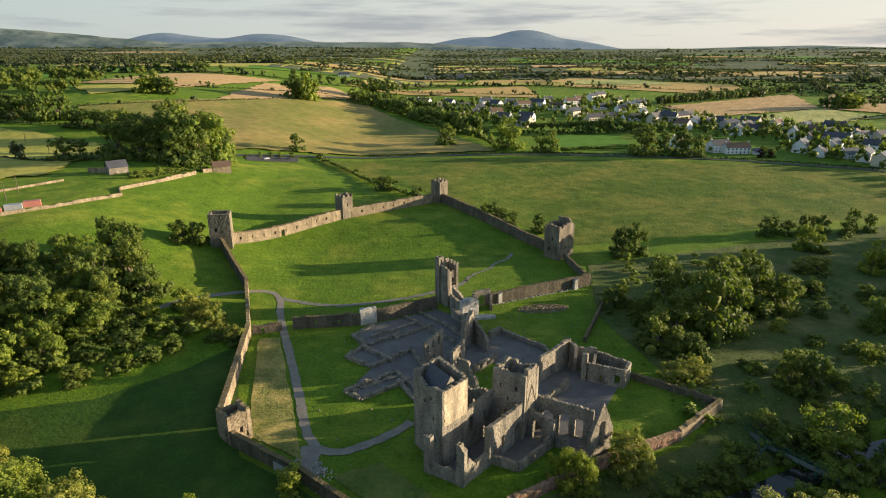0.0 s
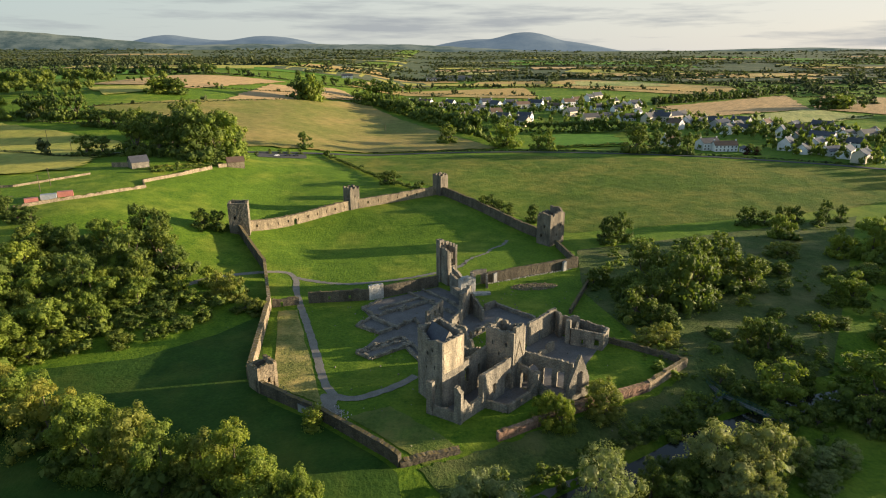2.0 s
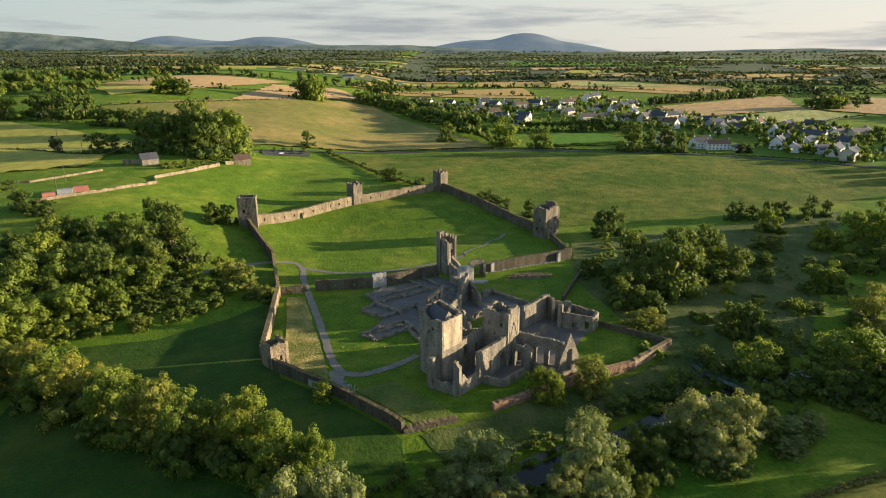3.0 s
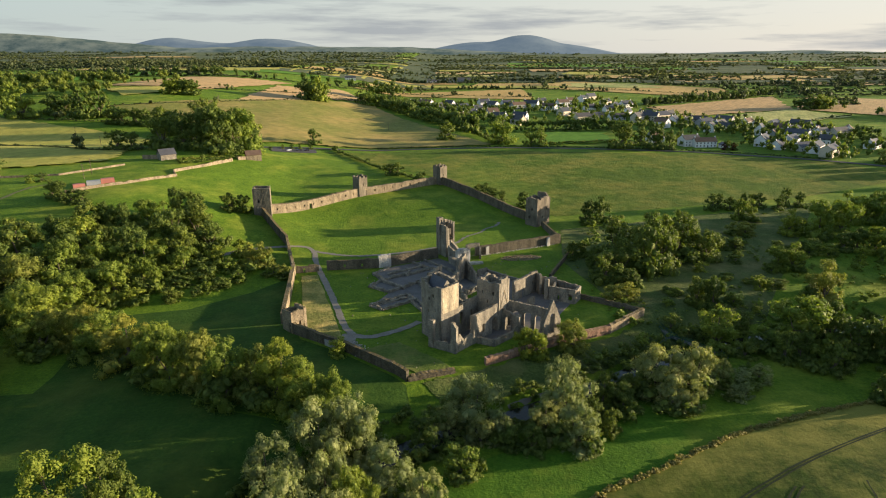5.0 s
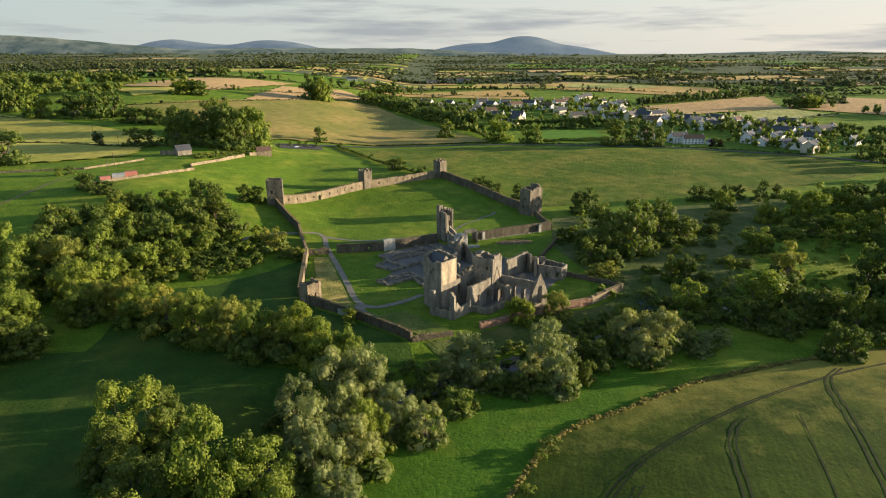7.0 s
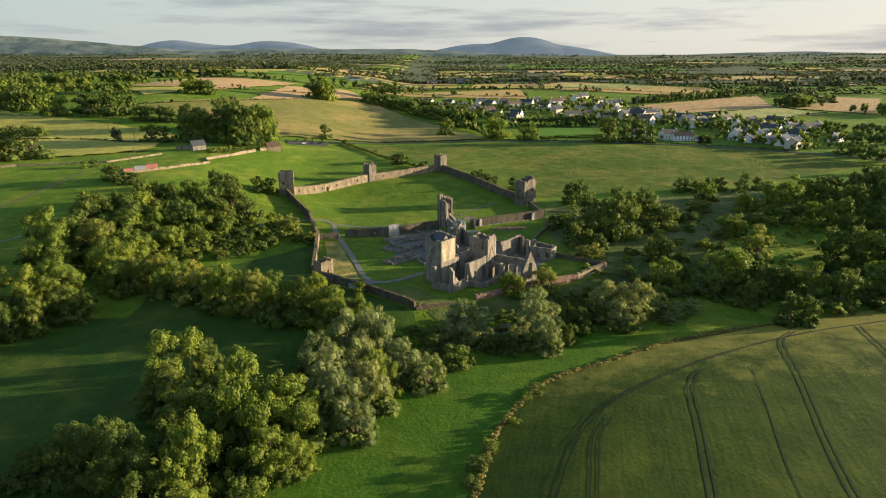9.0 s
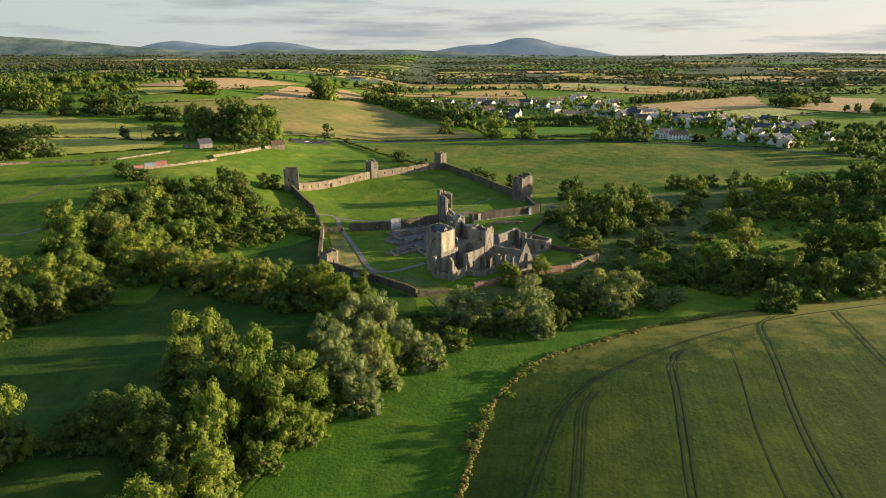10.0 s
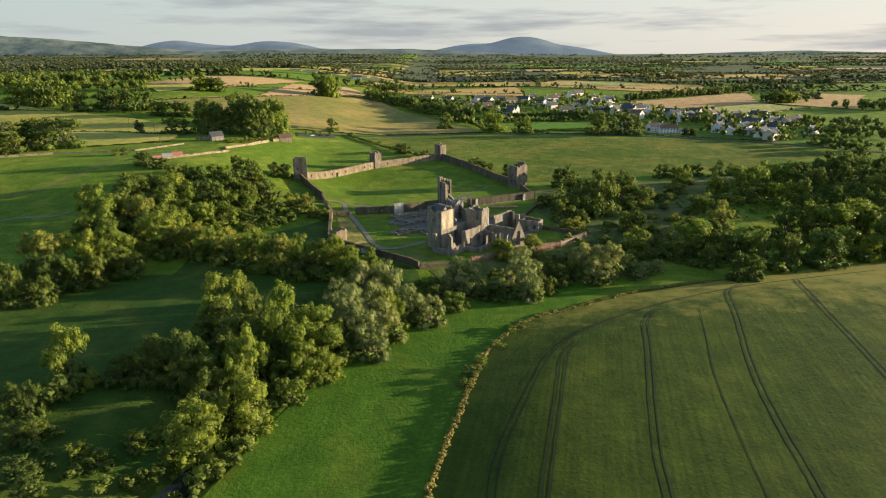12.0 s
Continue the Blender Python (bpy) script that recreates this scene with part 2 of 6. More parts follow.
CREAM = plain_mat("cream_render", (0.58, 0.50, 0.38), (0.70, 0.62, 0.48), 1.0, 0.85, 0.01)
GREYWASH = plain_mat("grey_render", (0.34, 0.34, 0.33), (0.45, 0.45, 0.43), 1.0, 0.85, 0.01)
ASPHALT = plain_mat("asphalt", (0.055, 0.055, 0.056), (0.095, 0.093, 0.09), 3.0, 0.9, 0.02)
BARK = plain_mat("bark", (0.085, 0.065, 0.045), (0.17, 0.14, 0.105), 3.0, 0.95, 0.08, stretch=(3, 3, 0.5))
STEEL_GREEN = plain_mat("green_painted_steel", (0.025, 0.085, 0.060), (0.045, 0.13, 0.09), 2.0, 0.5, 0.005)
PLANK = plain_mat("grey_planks", (0.11, 0.105, 0.09), (0.19, 0.18, 0.16), 3.0, 0.85, 0.02)
PINK = plain_mat("faded_red_sheet_metal", (0.42, 0.15, 0.12), (0.52, 0.22, 0.17), 2.0, 0.6, 0.01)
BLUEGREY = plain_mat("grey_sheet_metal", (0.26, 0.29, 0.31), (0.36, 0.39, 0.41), 2.0, 0.6, 0.01)
CARWHITE = plain_mat("white_car_paint", (0.72, 0.72, 0.72), (0.80, 0.80, 0.80), 1.0, 0.25, 0.0, 0.5)
CARDARK = plain_mat("dark_car_paint", (0.02, 0.022, 0.03), (0.03, 0.032, 0.04), 1.0, 0.25, 0.0, 0.5)
TYRE = plain_mat("tyre_rubber", (0.015, 0.015, 0.015), (0.03, 0.03, 0.03), 3.0, 0.9, 0.0)

GLASS, gt, gb, _ = nodes_of("window_glass")
gb.inputs["Base Color"].default_value = (0.03, 0.035, 0.04, 1)
gb.inputs["Roughness"].default_value = 0.08

WATER, wtt, wb, _ = nodes_of("river_water")
wb.inputs["Base Color"].default_value = (0.018, 0.020, 0.014, 1)
wb.inputs["Roughness"].default_value = 0.06
wb.inputs["IOR"].default_value = 1.33
ripple = tex(wtt, "noise", 1.2, 4, 0.6, stretch=(1, 1, 1))
bump(wtt, wb, ripple.outputs["Fac"], 0.12, 0.08)


def leaf_mat(name, deep, bright, pale, gloss=0.45):
    """Leaves: each spray and each tree of its own green, some light going through."""
    m, t, b, out = nodes_of(name)
    geo = t.nodes.new("ShaderNodeNewGeometry")
    info = t.nodes.new("ShaderNodeObjectInfo")
    c = ramp(t, geo.outputs["Random Per Island"], [(0.0, deep), (0.6, bright), (1.0, pale)])
    big = tex(t, "noise", 0.22, 3, 0.6)
    sh = ramp(t, big.outputs["Fac"], [(0.3, (0.72, 0.75, 0.7)), (0.7, (1.18, 1.14, 1.05))])
    c = blend(t, c, sh, 1.0, "MULTIPLY")
    tone = ramp(t, info.outputs["Random"], [(0.0, (0.78, 0.82, 0.80)), (0.5, (1.0, 1.0, 1.0)), (1.0, (1.22, 1.10, 0.92))])
    c = blend(t, c, tone, 1.0, "MULTIPLY")
    t.links.new(c, b.inputs["Base Color"])
    b.inputs["Roughness"].default_value, b.inputs["Specular IOR Level"].default_value = 0.6, gloss * 0.5
    clump = tex(t, "noise", 1.6, 5, 0.72)
    bump(t, b, clump.outputs["Fac"], 0.8, 0.6)
    tr = t.nodes.new("ShaderNodeBsdfTranslucent")
    t.links.new(blend(t, c, (1.15, 1.25, 0.55), 1.0, "MULTIPLY"), tr.inputs["Color"])
    mx = t.nodes.new("ShaderNodeMixShader")
    mx.inputs["Fac"].default_value = 0.34
    t.links.new(b.outputs["BSDF"], mx.inputs[1])
    t.links.new(tr.outputs["BSDF"], mx.inputs[2])
    t.links.new(mx.outputs["Shader"], out.inputs["Surface"])
    return m


LEAF_GREEN = leaf_mat("broad_leaves", (0.145, 0.208, 0.033), (0.218, 0.288, 0.046), (0.295, 0.355, 0.066))
# dark green kinds; on some river trees this colour stands for shade
LEAF_DARK = leaf_mat("dark_and_shaded_leaves", (0.090, 0.136, 0.031), (0.136, 0.193, 0.041), (0.190, 0.247, 0.055))
LEAF_WILLOW = leaf_mat("willow_leaves", (0.205, 0.252, 0.105), (0.288, 0.338, 0.145), (0.370, 0.408, 0.190))
LEAF_OLIVE = leaf_mat("yellowing_leaves", (0.195, 0.225, 0.045), (0.280, 0.308, 0.064), (0.362, 0.370, 0.090))
LEAF_STRAW = leaf_mat("dry_weeds", (0.19, 0.185, 0.060), (0.32, 0.29, 0.100), (0.47, 0.40, 0.16))
# lightened and greyed: distance haze is put into this leaf colour
LEAF_HAZED = leaf_mat("hazed_distant_leaves", (0.058, 0.082, 0.042), (0.098, 0.128, 0.060), (0.13, 0.16, 0.078))
LEAF_RED = leaf_mat("copper_leaves", (0.05, 0.015, 0.015), (0.09, 0.028, 0.025), (0.12, 0.05, 0.04))


# ---- the lie of the land ----
def sst(a, b, v):
    t = min(1.0, max(0.0, (v - a) / (b - a)))
    return t * t * (3 - 2 * t)

RIVER = [(330, 185), (235, 160), (176, 143), (115, 127), (94, 119), (69, 107), (50, 95), (21, 78), (-10, 62), (-34, 38), (-52, 8), (-58, -20), (-60, -45), (-75, -75), (-120, -120), (-260, -190)]
BANK = [(-30, -230), (-8, -80), (-2, -53), (3, -33), (10, -6), (15, 12), (26, 31), (36, 42), (52, 51), (77, 65), (105, 76), (143, 87), (218, 107), (420, 150)]
def to_line(line, x, y):
    """Distance to a line of points, and the side: positive to the right of its way."""
    best, side = 1e9, 1
    for (ax, ay), (bx, by) in zip(line, line[1:]):
        dx, dy = bx - ax, by - ay
        u = min(1, max(0, ((x - ax) * dx + (y - ay) * dy) / (dx * dx + dy * dy)))
        d = math.hypot(x - ax - u * dx, y - ay - u * dy)
        if d < best:
            best, side = d, 1 if (x - ax) * dy - (y - ay) * dx > 0 else -1
    return best, side
def ground(x, y):
    w = 24 * sst(-50, -190, x) * (1 - 0.42 * sst(390, 480, y)) * sst(120 - 50 * sst(-130, -200, x), 270, y)
    s = 10 * sst(260, 480, y) * (1 - 0.7 * sst(-60, -170, x) * sst(520, 420, y)) + 0.0215 * max(0, y - 480) * sst(480, 900, y)
    n = 24 * sst(-100, -400, x) * sst(400, 760, y) * (1 - 0.8 * sst(1200, 2600, y))
    c = 5 * sst(-115, -65, x) * sst(70, 0, x) * sst(262, 315, y) * sst(460, 360, y)
    z = w + s + n + c
    if y < 320:
        d, far = to_line(RIVER, x, y)
        b, side = to_line(BANK, x, y)
        low = sst(30, 11, d) if far > 0 else sst(105, 40, d) * (1 - sst(0, 40, b * side))
        z -= 4.5 * low + 3.0 * sst(9, 4, d)
    return z


def empty(name, x=0.0, y=0.0, z=None, label="", category="", group="", kind=""):
    ob = new(name)
    ob.location = (x, y, ground(x, y) if z is None else z)
    ob.empty_display_size = 0.5
    return tagged(ob, label, category, group, kind)


def mesh_ob(name, verts, faces, mat, parent=None, label="", smooth=False, normals=None):
    """One mesh from world places; under a thing it is laid out from that thing's foot."""
    me = bpy.data.meshes.new(name)
    o = Vector((0, 0, 0))
    if parent is not None:
        o = parent.location + (parent.parent.location if parent.parent else Vector((0, 0, 0)))
    me.from_pydata([(v[0] - o.x, v[1] - o.y, v[2] - o.z) for v in verts], [], faces)
    me.materials.append(mat)
    if smooth:
        me.polygons.foreach_set("use_smooth", [True] * len(me.polygons))
    me.update()
    if normals is not None:
        me.polygons.foreach_set("use_smooth", [True] * len(me.polygons))
        me.normals_split_custom_set_from_vertices([tuple(n) for n in normals])
    ob = new(name, me)
    if parent is not None:
        ob.parent = parent
    return tagged(ob, label)


def axis(lo, hi, a, b, step, grow=1.13):
    """Steps that are even between a and b and widen outside."""
    v = list(np.arange(a, b + 0.01, step))
    s, x = step, b
    while x < hi:
        s = min(s * grow, 220)
        x += s
        v.append(min(x, hi))
    s, x = step, a
    while x > lo:
        s = min(s * grow, 220)
        x -= s
        v.insert(0, max(x, lo))
    return v


XS, YS = axis(-5200, 5200, -190, 260, 3.0), axis(-900, 4900, -90, 380, 3.0)
gv = [(x, y, ground(x, y)) for y in YS for x in XS]
nx = len(XS)
gf = [(j * nx + i, j * nx + i + 1, (j + 1) * nx + i + 1, (j + 1) * nx + i) for j in range(len(YS) - 1) for i in range(nx - 1)]
ground_ob = tagged(mesh_ob("ground", gv, gf, GRASS, smooth=True), "rolling green pasture with low river meadow", "ground", kind="structure")


def along(line, step):
    """Places every step metres along a line of points, smoothed round its corners."""
    pts = [Vector((p[0], p[1], 0)) for p in line]
    out = []
    for k in range(len(pts) - 1):
        p0, p1, p2, p3 = pts[max(0, k - 1)], pts[k], pts[k + 1], pts[min(len(pts) - 1, k + 2)]
        n = max(1, round((p2 - p1).length / step))
        for i in range(n):
            u = i / n
            out.append(0.5 * ((2 * p1) + (p2 - p0) * u + (2 * p0 - 5 * p1 + 4 * p2 - p3) * u * u + (3 * p1 - p0 - 3 * p2 + p3) * u ** 3))
    out.append(pts[-1])
    return out


def sheet(name, line_a, line_b, mat, lift, n, m, label, category, kind="structure", wobble=0.0):
    """A sheet between two lines of equally many places, laid on the land."""
    verts, faces = [], []
    rnd = random.Random(len(name) + n)
    for i in range(n + 1):
        fa = i / n * (len(line_a) - 1)
        k = min(int(fa), len(line_a) - 2)
        a = Vector((*line_a[k][:2], 0)).lerp(Vector((*line_a[k + 1][:2], 0)), fa - k)
        b = Vector((*line_b[k][:2], 0)).lerp(Vector((*line_b[k + 1][:2], 0)), fa - k)
        for j in range(m + 1):
            p = a.lerp(b, j / m)
            if wobble and (i in (0, n) or j in (0, m)):
                p = p + Vector((rnd.uniform(-wobble, wobble), rnd.uniform(-wobble, wobble), 0))
            verts.append((p.x, p.y, ground(p.x, p.y) + lift))
    for i in range(n):
        for j in range(m):
            faces.append((i * (m + 1) + j, (i + 1) * (m + 1) + j, (i + 1) * (m + 1) + j + 1, i * (m + 1) + j + 1))
    return tagged(mesh_ob(name, verts, faces, mat, smooth=True), label, category, kind=kind)


def ribbon(name, line, width, mat, lift, label, category, step=2.5, cols=3, z=None, jag=0.0):
    """A path or a stream: a strip along a line."""
    pts = along(line, step)
    rnd = random.Random(len(pts))
    a, b = [], []
    for i, p in enumerate(pts):
        d = (pts[min(i + 1, len(pts) - 1)] - pts[max(i - 1, 0)]).normalized()
        s = Vector((d.y, -d.x, 0))
        a.append(p + s * (width / 2 + rnd.uniform(-jag, jag)))
        b.append(p - s * (width / 2 + rnd.uniform(-jag, jag)))
    verts, faces = [], []
    for p, q in zip(a, b):
        for j in range(cols + 1):
            r = p.lerp(q, j / cols)
            verts.append((r.x, r.y, ground(r.x, r.y) + lift if z is None else z))
    w = cols + 1
    for i in range(len(a) - 1):
        for j in range(cols):
            faces.append((i * w + j, (i + 1) * w + j, (i + 1) * w + j + 1, i * w + j + 1))
    return tagged(mesh_ob(name, verts, faces, mat, smooth=True), label, category, kind="structure")


# fields, each a quarter of land between its four corners
FIELDS = [
    ('pasture', (-174, 473), (-370, 622), (-111, 869), (49, 526)),
    ('stubble', (-261, 701), (-115, 900), (-171, 995), (-263, 941)),
    ('stubble', (-476, 812), (-322, 791), (-254, 1006), (-434, 1008)),
    ('dry', (-390, 692), (-336, 749), (-388, 795), (-451, 764)),
    ('dry', (-338, 290), (-229, 345), (-258, 471), (-564, 609)),
    ('lawn', (101, 525), (174, 543), (181, 618), (115, 619)),
    ('stubble', (309, 864), (328, 757), (517, 841), (591, 1047)),
    ('barley', (351, 746), (416, 690), (548, 753), (517, 841)),
    ('ripe', (215, 1254), (514, 999), (586, 1245), (310, 1496)),
    ('ripe', (-86, 1057), (159, 997), (166, 1227), (-176, 1083)),
    ('stubble', (522, 838), (618, 753), (778, 975), (654, 1043)),
    ('lawn', (-470, 1170), (-157, 1248), (-256, 1304), (-517, 1290)),
    ('lawn', (-576, 890), (-485, 1131), (-631, 1219), (-665, 1031)),
    ('ripe', (-143, 1134), (-23, 1260), (-25, 1408), (-170, 1181)),
    ('lawn', (250, 2331), (859, 2044), (941, 2514), (300, 2803)),
    ('rough', (58, 199), (75, 124), (125, 140), (226, 287)),
    ('rough', (58, 199), (226, 287), (245, 315), (67, 256)),
    ('goldstrip', (-63, 181), (-50, 126), (-34, 116), (-56, 182)),
    ('olive', (-26, 110), (-5, 91), (5, 96), (-15, 115)),
    ('lawn', (1146, 3071), (1599, 2273), (1909, 2720), (1436, 3441)),
    ('dry', (359, 1822), (641, 1621), (774, 1838), (442, 2060)),
]
FIELD_LABELS = {"pasture": "olive and gold hay meadow gone to seed", "stubble": "pinkish tan stubble field after harvest", "dry": "sunburnt golden pasture",
                "lawn": "bright green grass field between hedges", "barley": "pale yellow-green barley field", "ripe": "ripe golden cornfield",
                "rough": "rank olive river meadow with weeds", "olive": "uncut olive grass inside the wall", "goldstrip": "unmown seeding grass beside the gravel path"}
for kind_, a, b, c, d in FIELDS:
    size = max((Vector(a) - Vector(b)).length, (Vector(b) - Vector(c)).length, (Vector(c) - Vector(d)).length)
    n_ = int(min(40, max(10, size / 8)))
    far_ = (Vector(a) + Vector(c)).length / 2
    sheet("field", [a, b], [d, c], FIELD_MATS[kind_], 0.16 if far_ < 330 else 0.95, n_, n_, FIELD_LABELS[kind_], "field", wobble=0.3 if far_ < 330 else 3.0)

# the sheep pasture between the enclosure and the road
sheet("field", [(5, 352), (70, 285), (250, 330), (360, 380)], [(-105, 462), (0, 494), (215, 470), (330, 425)], SHEEP, 0.12, 48, 30, "grazed yellow-green pasture below the road", "field")

# the meadow across the river, its green darkened to stand for shade
sheet("field", [(-250, 40), (-150, 78), (-100, 84), (-38, 66)], [(-250, -190), (-125, -125), (-72, -60), (-40, 12)], SHADE_MEADOW, 0.14, 40, 40, "uncut river meadow among trees, its green darkened for shade", "field")

# the same darkened grass carries the shade beside and below the walls
sheet("field", [(-128, 135), (-98, 143), (-79, 160), (-68.5, 176)], [(-120, 92), (-96, 92), (-62, 94), (-45, 103)], SHADE_MEADOW, 0.12, 30, 30, "grass field beside the enclosure wall, its green darkened for shade", "field")

sheet("field", [(x - 1.0, y + 0.5) for x, y in BANK[:10]], [(x - 50 - 65 * sst(-60, -230, y) + 32 * sst(0, 60, x), y + 6 + 12 * sst(10, 60, x)) for x, y in BANK[:10]], BANKGRASS, 0.13, 90, 14, "lush deep green strip of grass on the river bank", "field")

sheet("field", [(-120, 92), (-96, 92), (-62, 94), (-50.5, 118), (-34.5, 107.6), (-11, 88)], [(-120, 78), (-96, 78), (-62, 72), (-46, 72), (-34, 74), (-9, 78)], SHADE_MEADOW, 0.125, 40, 14, "grass below the precinct wall, its green darkened for shade", "field")

# rank grass between the precinct wall and the river
sheet("field", [(-6, 90), (6, 95), (34, 110.5), (61, 124), (80, 137), (96, 148)], [(4, 78), (16, 85), (42, 99), (66, 112), (90, 124), (112, 134)], ROUGH, 0.15, 60, 12, "rank weedy grass on the river bank below the wall", "field", wobble=0.6)

# the corn on the near bank and its wheel tracks
edge = [tuple(p[:2]) for p in along(BANK, 5)]
far_edge = [(p[0] + 260, -330 + 0.95 * p[1] + 0.16 * p[0]) for p in edge]
sheet("field", edge, far_edge, CROP, 0.30, 130, 60, "green barley with sunlit gold painted into its far side, with wheel tracks", "field")
TRACKS = [
    [(9, -75), (13, -50), (22, -25), (33, 2), (43, 17), (58, 31), (80, 46), (104, 59), (140, 74), (200, 90)],
    [(17, -90), (24, -58), (35, -15), (40, 4), (46, 14)],
    [(46, -90), (52, -50), (66, 0), (75, 31), (83, 42)],
    [(78, -90), (92, -20), (108, 30), (119, 62), (130, 74)],
    [(122, -60), (136, -2), (145, 40), (151, 64), (156, 77)],
]
for line in TRACKS:
    for off in (-0.95, 0.95):
        ribbon("wheel_track", [(x + off, y) for x, y in line], 0.55, TRACK, 0.36, "dark wheel track pressed through green barley", "wheel track", 4, 1, jag=0.12)
ribbon("wheel_track", [(66, -90), (80, -20), (92, 20), (99, 43)], 0.4, TRACK, 0.36, "dark wheel track pressed through green barley", "wheel track", 4, 1, jag=0.12)

# river and the paths
ribbon("river", RIVER, 6.5, WATER, 0, "still dark river between wooded banks", "river", 4, 2, z=-5.6)
ribbon("gravel_path", [(-112, 190), (-104.8, 198), (-95, 209), (-80, 219), (-69.5, 221.6), (-63.8, 214.2), (-61, 203), (-56.5, 189), (-49, 168), (-41.5, 146), (-35.5, 128), (-31, 120)], 2.6, GRAVEL, 0.10, "grey gravel path across the grass", "path", 1.5, 3, jag=0.2)
ribbon("gravel_path", [(-33, 121), (-26, 119), (-19.4, 122), (-12.6, 127), (-8.5, 132)], 2.8, GRAVEL, 0.13, "grey gravel path across the grass", "path", 1.5, 3, jag=0.2)
ribbon("gravel_path", [(-65, 217), (-54, 212.7), (-40, 210), (-23, 213.9), (-9, 220), (4, 228), (11, 237)], 2.2, GRAVEL, 0.08, "worn gravel path across the grass", "path", 1.5, 3, jag=0.4)
ribbon("gravel_path", [(-32, 121), (-33, 116), (-30, 110)], 5.5, GRAVEL, 0.11, "worn gravel at the old gateway", "path", 1.2, 4, jag=0.6)
ribbon("foot_path", [(10, 236), (14, 244), (21, 251), (25, 259), (31, 265), (34, 272)], 1.5, GRAVEL, 0.08, "worn gravel path across the grass", "path", 0.8, 2, jag=0.55)
ribbon("foot_path", [(20, 84), (40, 96), (60, 104), (74, 122)], 1.2, GRAVEL, 0.08, "trodden earth path along the river bank", "path", 2, 2, jag=0.3)
ribbon("foot_path", [(-240, 148), (-231, 152), (-216, 153), (-209, 160)], 1.6, GRAVEL, 0.10, "trodden earth path over the pasture", "path", 3, 2, jag=0.3)
ribbon("foot_path", [(-260, 180), (-248, 192), (-239, 206), (-233, 241), (-231, 262), (-221, 274)], 2.4, TRODDEN, 0.10, "worn grassy farm track over the pasture", "path", 3, 2, jag=0.6)
ribbon("road", [(-300, 380), (-200, 430), (-113, 474), (0, 502), (100, 505), (216, 482), (268, 460), (322, 436), (420, 380)], 6.0, ASPHALT, 0.35, "narrow country road along the pasture", "road", 6, 2)
sheet("car_park", [(-150, 455), (-112, 468)], [(-142, 436), (-108, 452)], ASPHALT, 0.3, 12, 8, "small asphalt car park by the road", "car park")


# ---- masonry ----
def masonry(name, p0, p1, thick, top, mat, parent=None, holes=(), cell=0.5, base=None, sink=0.8, seed=0, label="", rough=0.07):
    """A wall from p0 to p1 as blocks in courses: top(s) is its height along it; holes are (along, sill, width, height, 'arch' or 'flat'),
    cut right through. base: level of its foot, or else it follows the land."""
    rnd = random.Random(seed * 7919 + int(p0[0] * 10) + int(p1[1] * 10))
    a, b = Vector((p0[0], p0[1], 0)), Vector((p1[0], p1[1], 0))
    length = (b - a).length
    d = (b - a) / length
    nrm = Vector((d.y, -d.x, 0))
    nx_ = max(2, round(length / cell))
    cw = length / nx_
    tops = [max(0.4, top(i * cw)) for i in range(nx_ + 1)]
    nz = int(max(tops) / cell) + 2
    n0 = int(sink / cell) + 1
    solid = set()
    for i in range(nx_):
        s = (i + 0.5) * cw
        tm = max(0.5, top(s))
        for k in range(-n0, nz):
            z = (k + 0.5) * cell
            if z > tm:
                break
            gone = False
            for hs, sill, hw, hh, shape in holes:
                if abs(s - hs) < hw / 2 and sill < z < sill + hh:
                    if shape == "flat" or z < sill + hh - hw / 2 or math.hypot(s - hs, z - (sill + hh - hw / 2)) < hw / 2:
                        gone = True
                        break
            if not gone:
                solid.add((i, k))
    verts, faces, at = [], [], {}

    def vert(i, k, side):
        key = (i, k, side)
        if key not in at:
            s = i * cw
            z = k * cell
            if z > tops[i] - 0.3 * cell:
                z = min(z, tops[i])
            p = a + d * s + nrm * (thick / 2 * side + rnd.uniform(-rough, rough))
            if 0 < i < nx_:
                p += d * rnd.uniform(-rough, rough)
            g = ground(p.x, p.y) if base is None else base
            at[key] = len(verts)
            verts.append((p.x, p.y, g + z + rnd.uniform(-rough, rough)))
        return at[key]

    for i, k in solid:
        for side in (-1, 1):
            q = (vert(i, k, side), vert(i + 1, k, side), vert(i + 1, k + 1, side), vert(i, k + 1, side))
            faces.append(q if side > 0 else q[::-1])
        for (di, dk), (u, v) in (((-1, 0), ((i, k), (i, k + 1))), ((1, 0), ((i + 1, k + 1), (i + 1, k))), ((0, -1), ((i + 1, k), (i, k))), ((0, 1), ((i, k + 1), (i + 1, k + 1)))):
            if (i + di, k + dk) not in solid:
                faces.append((vert(*u, -1), vert(*u, 1), vert(*v, 1), vert(*v, -1)))
    return mesh_ob(name, verts, faces, mat, parent, label)


def ragged(h, amp=0.5, wave=3.0, seed=0, slope=0.0, length=1.0, dips=()):
    """A broken wall head: h metres, rough by amp, rising by slope over its length; dips are (along, width, depth)."""
    def top(s):
        v = h + slope * s / length + amp * (noise.noise((s / wave, seed * 3.7, 0.3)) + 0.5 * noise.noise((s / wave * 3.1, seed * 1.3, 5.1)))
        for c, w, dp in dips:
            v -= dp * max(0.0, 1 - abs(s - c) / w)
        return v
    return top


def merlons(h, tooth=1.0, width=1.6, seed=0, amp=0.25):
    """A crenellated head, worn."""
    def top(s):
        up = int(s / width + seed * 0.37) % 2
        return h + (tooth if up else 0) + amp * noise.noise((s / 1.1, seed * 2.1, 0.7))
    return top


def dist(p, q):
    return math.hypot(p[0] - q[0], p[1] - q[1])


